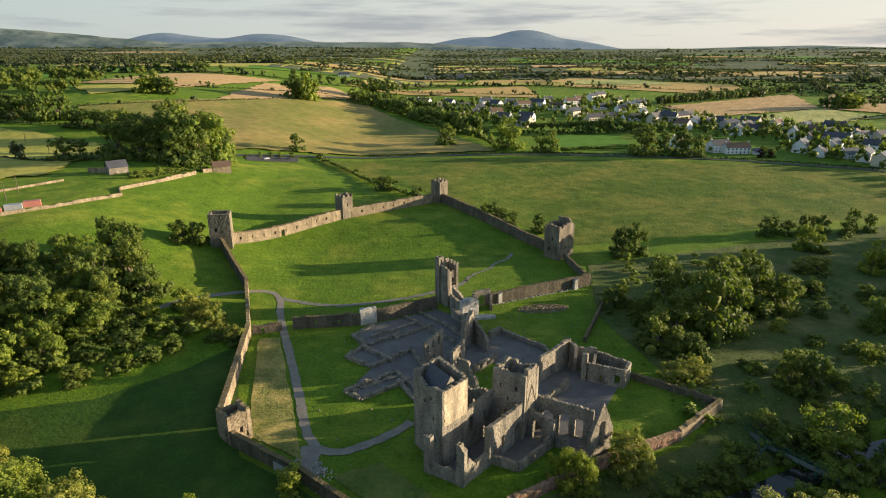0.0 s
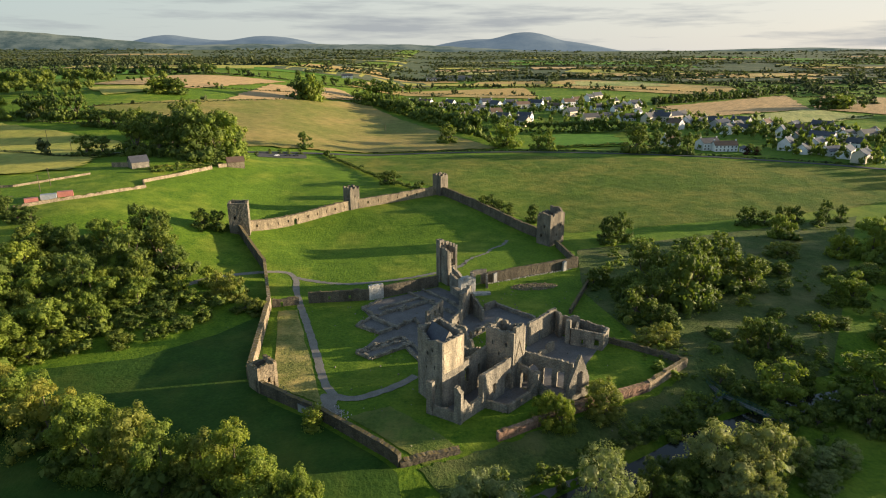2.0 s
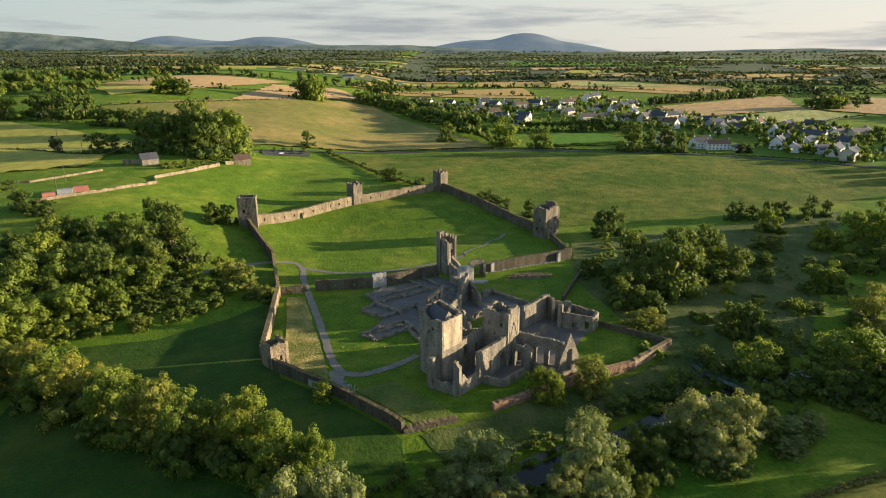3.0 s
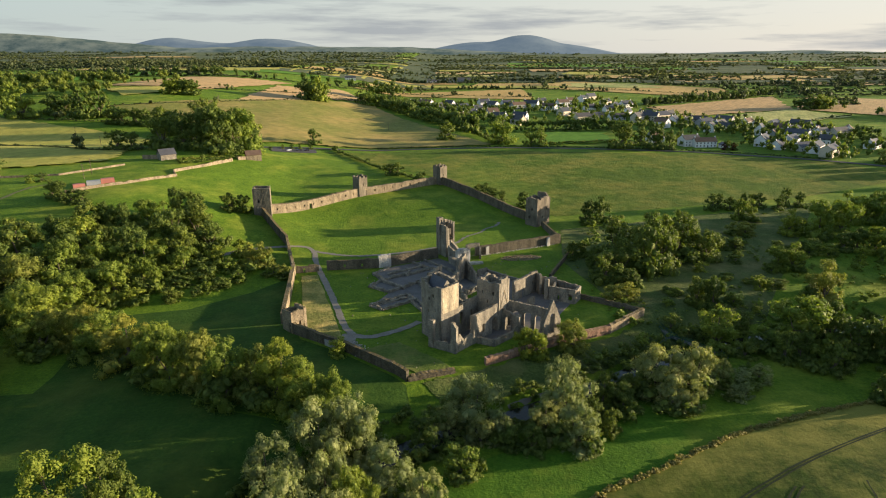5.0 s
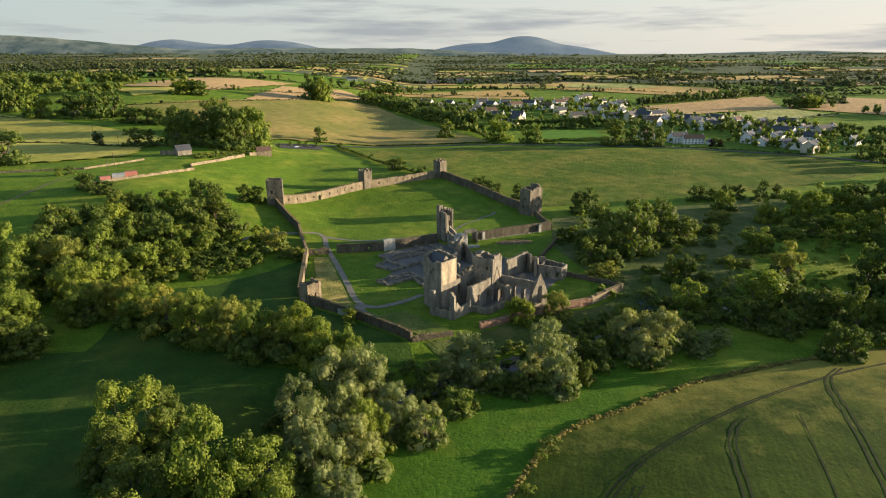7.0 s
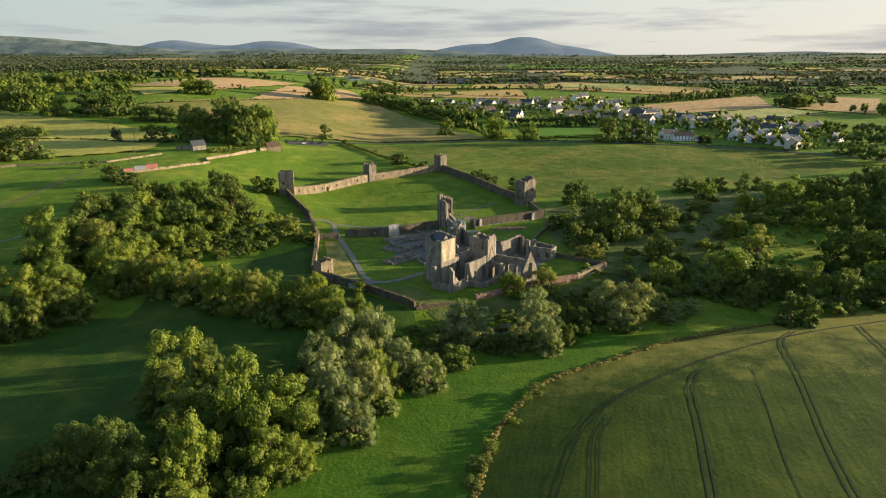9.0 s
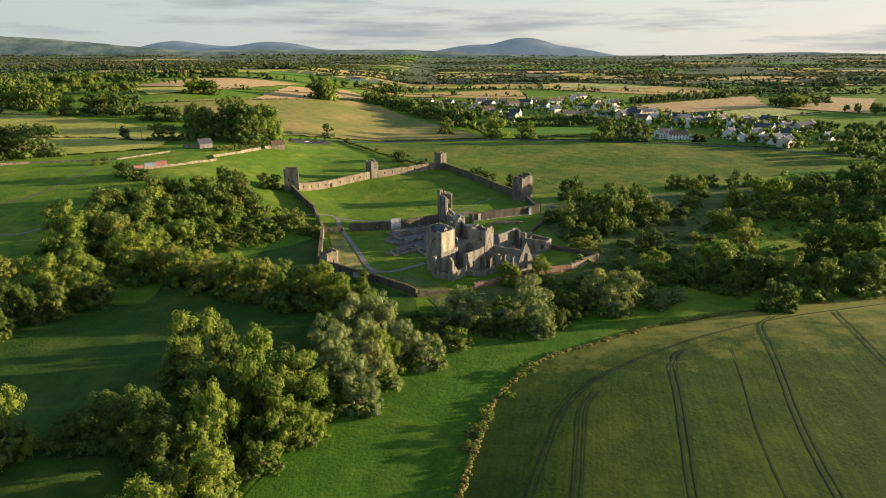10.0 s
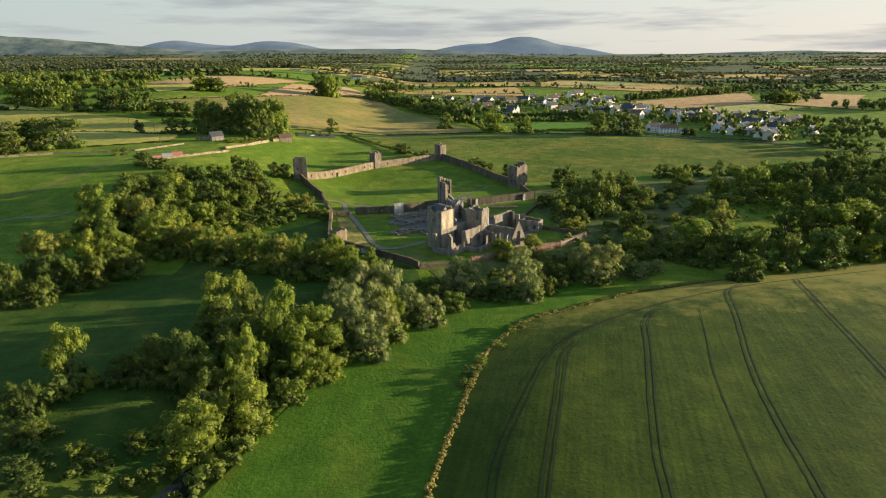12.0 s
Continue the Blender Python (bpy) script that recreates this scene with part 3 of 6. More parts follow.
def tower(name, corners, height, head, mat, holes_by_side=None, thick=1.2, cell=0.5, label="", group="", floor_at=None, base=None):
    """A four-sided tower on its plan, with a roofless top."""
    cx, cy = sum(c[0] for c in corners) / 4, sum(c[1] for c in corners) / 4
    z = min(ground(*c) for c in corners) if base is None else base
    t_ = empty(name, cx, cy, z, label, "tower", group)
    ins = []
    for c in corners:
        v = Vector((cx - c[0], cy - c[1]))
        v.normalize()
        ins.append((c[0] + v.x * thick * 0.66, c[1] + v.y * thick * 0.66))
    for k in range(4):
        p, q = ins[k], ins[(k + 1) % 4]
        dv = Vector((q[0] - p[0], q[1] - p[1])).normalized() * (thick * 0.5 - (0.004 if k % 2 else 0.0))
        p2, q2 = (p[0] - dv.x, p[1] - dv.y), (q[0] + dv.x, q[1] + dv.y)
        if k % 2:
            p2, q2 = (p[0] + dv.x, p[1] + dv.y), (q[0] - dv.x, q[1] - dv.y)
        masonry("wall", p2, q2, thick, head(k, dist(p2, q2)), mat, t_, (holes_by_side or {}).get(k, ()), cell, base=z, seed=k + len(label))
    fz = z + (height * 0.72 if floor_at is None else floor_at)
    if fz > z:
        mesh_ob("floor", [(c[0], c[1], fz) for c in ins], [(0, 1, 2, 3)], STONE, t_)
    return t_


def slit(s, z, w=0.6, h=1.3):
    return (s, z, w, h, "flat")


# boundary walls
CA, CB, CC, CD = (-103.5, 264), (-53.5, 315), (-1.5, 347), (56, 270)
CG = (-79, 222)


def boundary(name, p, q, h, seed, thick=1.3, holes=(), mat=None, amp=0.35, label="", cell=0.5, dips=(), slope=0):
    L = dist(p, q)
    return tagged(masonry(name, p, q, thick, ragged(h, amp, 4.0, seed, slope, L, dips), mat or OLDWALL, None, holes, cell, seed=seed, sink=1.2),
                  label or "weathered limestone enclosure wall with broken top", "wall", kind="structure")


def wall_slits(L, every, z, skip=()):
    return [slit(s, z, 0.7, 1.1) for s in np.arange(every * 0.6, L - 2, every) if not any(abs(s - k) < 2 for k in skip)]


L1, L2 = dist(CA, CB), dist(CB, CC)
boundary("wall_north", CA, CB, 5.6, 1, 1.5, wall_slits(L1, 6.2, 2.2) + [(33, 0.0, 2.2, 3.4, "arch")], label="sunlit limestone enclosure wall with a row of loopholes")
boundary("wall_north_east", CB, CC, 5.4, 2, 1.5, wall_slits(L2, 6.6, 2.2) + [(4.0, 0.0, 1.4, 2.6, "arch")], label="sunlit limestone enclosure wall with a row of loopholes")
boundary("wall_east", CC, CD, 5.4, 3, 1.4, mat=SHADEWALL, label="broken mossy-topped limestone precinct wall, its stone darkened for shade")
boundary("wall_west", CA, CG, 5.2, 4, 1.4, amp=0.2, mat=SHADEWALL, label="broken mossy-topped limestone precinct wall, its stone darkened for shade")
boundary("wall_gate", CG, (-67, 184), 4.6, 5, 1.2, [(11, 0.0, 3.0, 3.6, "flat")], amp=0.8)
boundary("wall_lower_west", (-67, 184), (-58.5, 130), 4.4, 6, 1.6, amp=0.15, label="limestone precinct wall with a broad flat top")
boundary("wall_south_west", (-54, 123), (-33.5, 109.6), 4.2, 7, 1.2, amp=0.3, slope=-1.0, mat=SHADEWALL, label="broken mossy-topped limestone precinct wall, its stone darkened for shade")
boundary("wall_south", (-33.5, 109.6), (-10.5, 90), 3.6, 8, 1.2, amp=0.2, mat=SHADEWALL, label="broken mossy-topped limestone precinct wall, its stone darkened for shade")
boundary("wall_river", (-10.5, 90), (4, 96), 1.7, 9, 1.1, mat=SHADEWALL, amp=0.4, label="low mossy-topped stone wall above the river, darkened for shade")
boundary("wall_river_bank", (14, 101), (34.7, 113), 2.6, 10, 1.1, mat=REDSTONE, amp=0.5, label="low reddish stone wall above the river")
boundary("wall_river_garden", (34.7, 113), (61, 126.5), 3.0, 11, 1.1, mat=REDSTONE, amp=0.3, label="low reddish stone wall above the river")
boundary("wall_river_end", (61, 126.5), (77, 139), 3.2, 12, 1.1, amp=0.3)
boundary("wall_river_return", (77, 139), (54, 156), 2.2, 13, 1.0, amp=0.3, mat=SHADEWALL, label="broken mossy-topped limestone precinct wall, its stone darkened for shade")
boundary("wall_inner", (-66, 184.4), (-56.5, 188), 3.2, 14, 1.0, [(3.5, 0, 1.0, 1.8, "flat")], amp=0.9, mat=SHADEWALL, label="broken mossy-topped limestone precinct wall, its stone darkened for shade")
boundary("wall_cross", (-53, 189.5), (-29.5, 192.5), 4.6, 15, 1.1, [(8, 1.2, 0.8, 1.4, "flat"), (16, 1.2, 0.8, 1.4, "flat")], amp=0.4, mat=SHADEWALL, label="broken mossy-topped limestone precinct wall, its stone darkened for shade")
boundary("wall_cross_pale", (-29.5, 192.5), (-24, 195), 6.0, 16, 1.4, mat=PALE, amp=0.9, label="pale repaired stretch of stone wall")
boundary("wall_cross_middle", (-24, 195), (-2, 207.5), 5.0, 17, 1.1, amp=0.4, mat=SHADEWALL, label="broken mossy-topped limestone precinct wall, its stone darkened for shade")
boundary("wall_cross_right", (19, 211), (62, 231), 4.8, 18, 1.1, amp=0.35, slope=0.4, mat=SHADEWALL, label="broken mossy-topped limestone precinct wall, its stone darkened for shade")
boundary("wall_enclosure_end", (62, 231), (58, 262), 3.6, 19, 1.1, amp=0.5, mat=SHADEWALL, label="broken mossy-topped limestone precinct wall, its stone darkened for shade")
boundary("wall_garden_right", (65, 216), (48, 178), 2.0, 20, 0.9, amp=0.3, mat=SHADEWALL, label="broken mossy-topped limestone precinct wall, its stone darkened for shade")


# corner and mid-wall towers
def head_block(h, amp=0.5, seed=0):
    return lambda k, L: ragged(h, amp, 2.2, seed + k)


def head_teeth(h, seed=0):
    return lambda k, L: merlons(h, 1.1, 1.5, seed + k)


def square(cx, cy, w, d, turn):
    u, v = Vector((math.cos(turn), math.sin(turn))), Vector((-math.sin(turn), math.cos(turn)))
    return [tuple(Vector((cx, cy)) + u * (sx * w / 2) + v * (sy * d / 2)) for sx, sy in ((-1, -1), (1, -1), (1, 1), (-1, 1))]


tower("wall_tower", square(-102.5, 264.5, 9.5, 8, radians(12)), 17.5, head_block(17.0, 0.6, 1), TOWERSTONE, {0: [slit(6, 3), slit(3, 9)]}, floor_at=15.5, label="tall plain limestone corner tower with overgrown top", group="wall towers")
tower("wall_tower", square(-53.5, 317.5, 6.6, 6.6, radians(45)), 13, head_teeth(12.3, 2), TOWERSTONE, {0: [slit(3.2, 7)], 3: [slit(3.2, 7)]}, floor_at=10.5, label="crenellated limestone tower midway along the wall", group="wall towers")
tower("wall_tower", square(-1.2, 347, 6.8, 6.8, radians(48)), 12.5, head_teeth(12.6, 5), TOWERSTONE, {0: [slit(3.2, 6)]}, floor_at=10.5, label="crenellated limestone corner tower at the wall's bend", group="wall towers")
tower("wall_tower", [(48.8, 268.5), (54.3, 261.8), (63, 270.5), (57.5, 277.5)], 17.5, lambda k, L: ragged((16.5, 17.0, 17.8, 16.4)[k], 0.7, 2.0, 9 + k, 0, 1, ((1.0, 1.6, 2.2),)), TOWERSTONE,
      {0: [slit(3, 4), slit(5, 9)], 1: [slit(8, 9, 0.9, 1.6), slit(4.5, 4.5, 0.9, 1.6), (3.5, 0, 1.3, 2.3, "flat")]}, floor_at=12, label="broken limestone corner tower with window slits", group="wall towers")
tower("wall_tower", [(-57.5, 126), (-53.2, 121.6), (-48.6, 125.2), (-53, 129.8)], 8.6, lambda k, L: ragged((8.0, 8.6, 8.8, 7.8)[k], 0.7, 1.8, 14 + k), OLDWALL,
      {1: [(2.4, 2.6, 0.9, 2.0, "arch"), slit(4.1, 4.6), slit(4.0, 1.4)], 0: [slit(3, 4)]}, thick=1.0, cell=0.4, floor_at=2.0, label="roofless limestone wall tower with ragged top", group="wall towers")

# ---- the church and its ranges ----
church = empty("ruined_church", 12, 120, 0, "roofless grey limestone priory church with two tall towers", "ruin")


def slab(name, pts, z, mat, label, category):
    """A floor of gravel or stone on its outline."""
    bm = bmesh.new()
    vs = [bm.verts.new((x, y, z)) for x, y in pts]
    f = bm.faces.new(vs)
    if f.normal.z < 0:
        f.normal_flip()
    bmesh.ops.extrude_face_region(bm, geom=[f])
    for v in vs:
        v.co.z -= 0.6
    bmesh.ops.triangulate(bm, faces=bm.faces[:])
    bmesh.ops.recalc_face_normals(bm, faces=bm.faces[:])
    me = bpy.data.meshes.new(name)
    bm.to_mesh(me)
    bm.free()
    me.materials.append(mat)
    return tagged(new(name, me), label, category, kind="structure")


slab("floor_choir", [(-4, 112.5), (4.2, 107), (11.5, 115), (21, 126), (13, 131), (0, 117)], 0.12, FLOORGRAVEL, "dark gravel floor inside the roofless choir", "floor")
slab("floor_chapel", [(11.5, 115.6), (17.8, 112), (27.2, 121.4), (21.5, 126)], 0.14, FLOORGRAVEL, "dark gravel floor of a side chapel", "floor")
slab("floor_nave", [(21, 127), (27, 122.5), (36, 117), (41, 121), (38, 124), (46, 140), (52, 150), (43, 157), (40, 163), (28.5, 152), (24, 140)], 0.10, FLOORGRAVEL, "dark gravel floor among ruined walls", "floor")
slab("floor_cloister_walk", [(10, 158), (16, 164), (29, 152), (35, 159), (33, 173), (20, 185), (14, 178), (5, 168)], 0.09, FLOORGRAVEL, "dark gravel floor among ruined walls", "floor")
slab("floor_ranges", [(-28, 146.2), (-23.5, 143), (-14, 152), (-5, 140), (-2, 150), (10, 160), (12, 178), (4, 200), (-2, 206), (-13.4, 199), (-24, 193), (-31, 183), (-27, 175), (-31.4, 167.5), (-22, 161)], 0.11, FLOORGRAVEL, "dark gravel floor of the vanished cloister ranges", "floor")


def cw(p, q, h, seed, thick=0.9, holes=(), amp=0.5, slope=0.0, dips=(), cell=0.4, mat=None, nm="wall", label="", parent=church, base=0.0):
    return masonry(nm, p, q, thick, ragged(h, amp, 2.0, seed, slope, dist(p, q), dips), mat or STONE, parent, holes, cell, base=base, seed=seed, label=label, sink=1.5, rough=0.16 if nm == "footing_wall" else 0.09)


# the prior's tower with its little gabled roof
PT = [(-0.2, 112.6), (5.8, 118.9), (-1.1, 129.6), (-7.1, 122.4)]
prior = tower("prior_tower", PT, 21.5, lambda k, L: ((lambda s: 20.6 + 0.12 * noise.noise((s, k, 0)) - (1.3 if k == 0 and 4.2 < s < 4.9 else 0)) if k == 0 else
              (lambda s: 21.0 + 0.5 * noise.noise((s / 2, k, 0))) if k in (1, 2) else (lambda s: 20.4 + 0.3 * noise.noise((s, 3, 0)) - 1.6 * max(0, 1 - abs(s - 4.5) / 3.5))), STONE,
              {3: [slit(4, 14.5), slit(7.5, 11), slit(3.4, 9.4), slit(8.4, 5.5), slit(3.8, 5), slit(6.5, 16)], 0: [slit(2.2, 5.5)], 1: [slit(4, 14)]},
              thick=0.9, cell=0.4, floor_at=16.5, label="square limestone tower house with a small slate roof", base=0.0)
mid = Vector((sum(c[0] for c in PT) / 4, sum(c[1] for c in PT) / 4, 0))
inner = [mid + (Vector((*c, 0)) - mid) * 0.70 for c in PT]
r0, r1 = (inner[0] + inner[1]) / 2, (inner[2] + inner[3]) / 2
rv = [(*p.xy, 18.0) for p in inner] + [(*r0.xy, 21.9), (*r1.xy, 21.9)]
mesh_ob("roof", rv, [(0, 4, 5, 3), (1, 2, 5, 4)], SLATE, prior, "blue-grey slate saddle roof")
mesh_ob("gable", [(*p.xy, 16.6) for p in (inner[0], inner[1])] + [(*p.xy, 18.4) for p in (inner[1], inner[0])] + [(*r0.xy, 22.0)], [(0, 1, 2, 4, 3)], STONE, prior)
mesh_ob("gable", [(*p.xy, 16.6) for p in (inner[2], inner[3])] + [(*p.xy, 18.4) for p in (inner[3], inner[2])] + [(*r1.xy, 22.0)], [(0, 1, 2, 4, 3)], STONE, prior)

def facing(name, p, q, out, u0, u1, z0, z1, mat, parent, label, step=0.55):
    """Dressed stones in level courses standing a little proud of a wall face."""
    rnd = random.Random(int(z0 * 10))
    a, b = Vector((*p, 0)), Vector((*q, 0))
    n = Vector((*out, 0)).normalized()
    vs, fs = [], []
    z = z0
    while z < z1:
        h = min(step * rnd.uniform(0.8, 1.2), z1 - z + 0.05)
        u = u0 + rnd.uniform(-0.03, 0.03)
        while u < u1:
            w = rnd.uniform(0.09, 0.16)
            e = min(u + w, u1 + 0.02)
            lip = rnd.uniform(0.05, 0.11)
            i = len(vs)
            for zz in (z + 0.015, z + h - 0.015):
                for uu in (u + 0.003, e - 0.003):
                    c = a.lerp(b, uu)
                    vs += [tuple(c - n * 0.2 + Vector((0, 0, zz))), tuple(c + n * lip + Vector((0, 0, zz)))]
            fs += [(i + 1, i + 3, i + 7, i + 5), (i + 4, i + 5, i + 7, i + 6), (i, i + 2, i + 3, i + 1), (i, i + 1, i + 5, i + 4), (i + 2, i + 6, i + 7, i + 3)]
            u = e
        z += h
    return mesh_ob(name, vs, fs, mat, parent, label)


# brightens the tower's upper right face, where the low sun falls
facing("sunlit_ashlar_facing", PT[0], PT[1], (0.724, -0.69), 0.06, 0.95, 11.2, 20.4, SUN_ASHLAR, prior, "dressed ashlar facing with warm sunlight put into its colour")

# crossing tower
XT = [(12.6, 128.6), (20.3, 123.9), (24.2, 128.4), (17, 133.2)]
tower("crossing_tower", XT, 20, lambda k, L: ragged((18.2, 19.6, 18.5, 19.2)[k], 0.7, 1.6, 31 + k, 0, 1, ((L * 0.55, 1.5, 0.8),)), STONE,
      {0: [(4.0, 0, 3.6, 7.2, "arch"), slit(2.2, 13.2, 0.7, 1.2), slit(6.4, 13.2, 0.7, 1.2), slit(4.2, 10)], 1: [(3, 0, 2.8, 7.0, "arch")], 3: [(3.4, 0, 3, 7, "arch")], 2: [(4.2, 0, 3.4, 7, "arch")]},
      thick=1.1, cell=0.4, floor_at=11.5, label="roofless crossing tower with gable scars on its faces", base=0.0)

# the scars of the vanished roofs on two of its faces
def scar(p, q, out, low, high, u0=0.08, u1=0.92):
    a, b = Vector((*p, 0)), Vector((*q, 0))
    n = Vector((*out, 0)).normalized() * 0.12
    pts = [a.lerp(b, u0) + Vector((0, 0, low)), a.lerp(b, 0.5) + Vector((0, 0, high)), a.lerp(b, u1) + Vector((0, 0, low))]
    for e, f in zip(pts, pts[1:]):
        dz = Vector((0, 0, 0.35))
        vs = [e, f, f + dz, e + dz, e + n, f + n, f + n + dz, e + n + dz]
        mesh_ob("drip_mould", vs, [(4, 5, 6, 7), (0, 1, 5, 4), (3, 2, 6, 7)], OLDWALL, crossing, "dark projecting line of a vanished roof")


crossing = bpy.data.objects["crossing_tower"]
scar(XT[0], XT[1], (-0.52, -0.85), 8.5, 15.5)
scar(XT[1], XT[2], (0.75, -0.65), 7.5, 14.5)

# choir, side chapel, transept with its gable
cw((0.6, 114.2), (12.8, 129), 11.0, 41, 1.1, [(5.4, 0.2, 1.5, 3.2, "arch"), (9.0, 4.0, 1.6, 5.0, "arch"), (15, 4.6, 1.2, 3.6, "arch")], 0.3, 0.6)
cw((10.8, 114.4), (21.0, 126), 10.2, 42, 1.0, [(5.0, 2.2, 1.1, 3.6, "arch"), (11.5, 0.0, 3.0, 6.0, "arch")], 0.4, 0.8)
cw((-4.2, 112.2), (-2.6, 111.2), 10.2, 43, 1.5, amp=0.5, nm="pier")
cw((3.2, 107.6), (5.0, 106.6), 10.8, 44, 1.5, amp=0.9, nm="pier", dips=((2.0, 1.2, 1.8),))
cw((-2.6, 111.0), (3.4, 107.4), 3.0, 45, 0.9, amp=0.3)
cw((4.8, 107.4), (10.6, 113.8), 4.0, 46, 0.9, amp=0.5, dips=((1.0, 2.0, -2.6),))
cw((10.2, 113.6), (11.4, 115.0), 10.4, 47, 1.4, amp=0.4, nm="pier")
cw((11.4, 114.8), (17.6, 111.8), 2.4, 48, 0.9, amp=0.2)
cw((17.6, 111.6), (27.0, 121.2), 2.5, 49, 0.9, amp=0.2, dips=((12, 2, -1.5),))
cw((21.2, 126.4), (26.9, 121.6), 8.6, 50, 1.0, [(3.6, 0.0, 2.6, 5.6, "arch")], 0.9, -2.0)
cw((26.6, 120.8), (27.6, 122.4), 7.0, 51, 1.2, amp=0.8, nm="pier")
cw((24.4, 129.4), (37.6, 123.2), 9.6, 52, 0.9, [(3.0, 0.0, 2.6, 6.0, "arch"), (7.4, 0.0, 2.6, 6.2, "arch"), (11.2, 0.2, 2.2, 5.6, "arch")], 0.25, -0.6)
GL = dist((34.6, 115.5), (41.4, 120.9))
masonry("gable_wall", (34.6, 115.5), (41.4, 120.9), 1.0, lambda s: 7.0 + 8.2 * max(0, 1 - abs(s - GL / 2) / (GL / 2)) + 0.3 * noise.noise((s * 1.3, 8.1, 0)), STONE, church,
        [(GL / 2, 2.4, 2.4, 7.6, "arch")], 0.35, base=-0.6, seed=53, sink=1.5)
cw((41.2, 121.2), (37.8, 123.4), 6.4, 54, 0.9, amp=0.8)
cw((34.6, 115.9), (28.0, 121.4), 3.4, 55, 0.9, amp=0.9, dips=((4, 3, 1.8),))

# the eastern range
cw((28.5, 152), (39.4, 163), 8.2, 61, 1.0, [(6.5, 0.0, 1.8, 3.8, "arch"), (12.5, 3.5, 1.0, 1.8, "arch")], 0.5, 1.0)
cw((39.4, 163), (40.6, 158.2), 8.6, 62, 1.0, amp=0.5)
cw((40.6, 160.6), (47.5, 160.5), 7.0, 63, 0.9, amp=0.5)
cw((41.6, 154.0), (43.0, 153.2), 8.6, 64, 1.2, amp=0.4, nm="pier")
cw((43.2, 153.0), (52.8, 148.4), 6.0, 65, 0.9, [(4.0, 0.8, 0.9, 2.0, "arch"), (8.6, 1.0, 1.4, 3.2, "arch")], 0.3)
cw((52.6, 148.6), (55.8, 153.8), 5.8, 66, 0.9, amp=0.3)
cw((55.8, 153.8), (47.5, 160.8), 5.8, 67, 0.9, amp=0.3)
cw((47.4, 160.4), (44.6, 153.0), 5.6, 68, 0.8, amp=0.4)
cw((27.5, 141.5), (34, 146.5), 1.6, 69, 0.9, amp=0.9)
cw((34, 146.5), (36.6, 149), 3.0, 70, 1.0, amp=0.9)

# standing pieces of the nave and cloister
cw((-5.8, 161.2), (-0.2, 168.6), 8.6, 71, 0.9, [(1.6, 4.6, 1.2, 2.6, "arch"), (4.2, 5.0, 1.3, 2.8, "arch"), (7.2, 5.2, 1.3, 2.8, "arch"), (4.6, 0, 1.6, 3.0, "arch")], 0.7, 1.6)
cw((2.8, 157.6), (6.6, 164.2), 7.0, 72, 0.9, [(4.4, 3.0, 1.2, 2.4, "arch")], 0.9, 1.4)
cw((4.4, 155.0), (8.0, 152.4), 6.4, 73, 0.9, amp=0.9)
cw((8.0, 152.4), (10.8, 142), 4.6, 74, 0.9, amp=1.2, slope=-2.0)
cw((9.6, 157.5), (17, 166), 2.6, 75, 0.9, [(3, 0.8, 1.2, 1.4, "arch"), (6.4, 0.8, 1.2, 1.4, "arch")], 0.6)
cw((6.6, 172.5), (10.4, 180.5), 10.2, 76, 1.4, [(4, 0, 2.0, 4.0, "arch")], 1.2, 1.0)
cw((10.4, 180.5), (14.8, 171.5), 9.0, 77, 1.0, [(4.6, 4.2, 1.6, 2.2, "arch")], 0.8, -4.5)
cw((16, 181), (20.5, 185.5), 2.8, 78, 0.9, amp=0.7)
cw((20.5, 185.5), (34, 172.6), 1.6, 79, 1.0, amp=0.3)
cw((34, 172.6), (36.2, 160.2), 1.2, 80, 0.9, amp=0.3)
cw((6, 141), (13, 134), 6.0, 81, 0.9, [(4, 1, 1.2, 2.4, "arch")], 1.2, 1.5)
cw((-1, 130.5), (7, 142), 4.0, 82, 0.9, amp=1.2)

# low footings of the ranges
LOW = [
    ((-28.4, 146.6), (-14.5, 157.5), 1.3), ((-23.2, 142.6), (-10.0, 153.0), 1.1), ((-28.4, 146.6), (-23.2, 142.6), 0.9), ((-26.0, 147.0), (-13.5, 155.5), 0.8),
    ((-31.2, 167.6), (-22.0, 161.0), 1.0), ((-22.0, 161.0), (-10.5, 172.0), 1.2), ((-31.2, 167.6), (-26.6, 174.6), 0.8), ((-26.6, 174.6), (-16.0, 164.5), 1.2),
    ((-26.6, 174.6), (-14.0, 184.0), 1.2), ((-31.0, 183.0), (-26.0, 176.4), 0.9), ((-31.0, 183.0), (-24.5, 192.0), 0.8), ((-24.4, 182.2), (-9.0, 193.5), 1.0),
    ((-16.4, 180.8), (-3.6, 191.0), 1.2), ((-14.0, 199.0), (-3.6, 187.0), 1.0), ((-8.5, 202.5), (1.6, 191.0), 1.0), ((-14.0, 157.5), (-7.0, 146.5), 1.0),
    ((-10.5, 172.0), (-5.8, 161.2), 1.4), ((-3.6, 187.0), (4.0, 178.0), 1.1), ((1.6, 191.0), (7.0, 182.0), 1.3), ((-13.2, 152.5), (-7.4, 141.0), 1.2),
]
for k, (p, q, h) in enumerate(LOW):
    low_ = empty("ruin_footing", (p[0] + q[0]) / 2, (p[1] + q[1]) / 2, 0, "low grey stone footing of a vanished range", "footing", "footings of the ranges")
    cw(p, q, h, 100 + k, 1.1, amp=0.6, cell=0.45, nm="footing_wall", parent=low_)

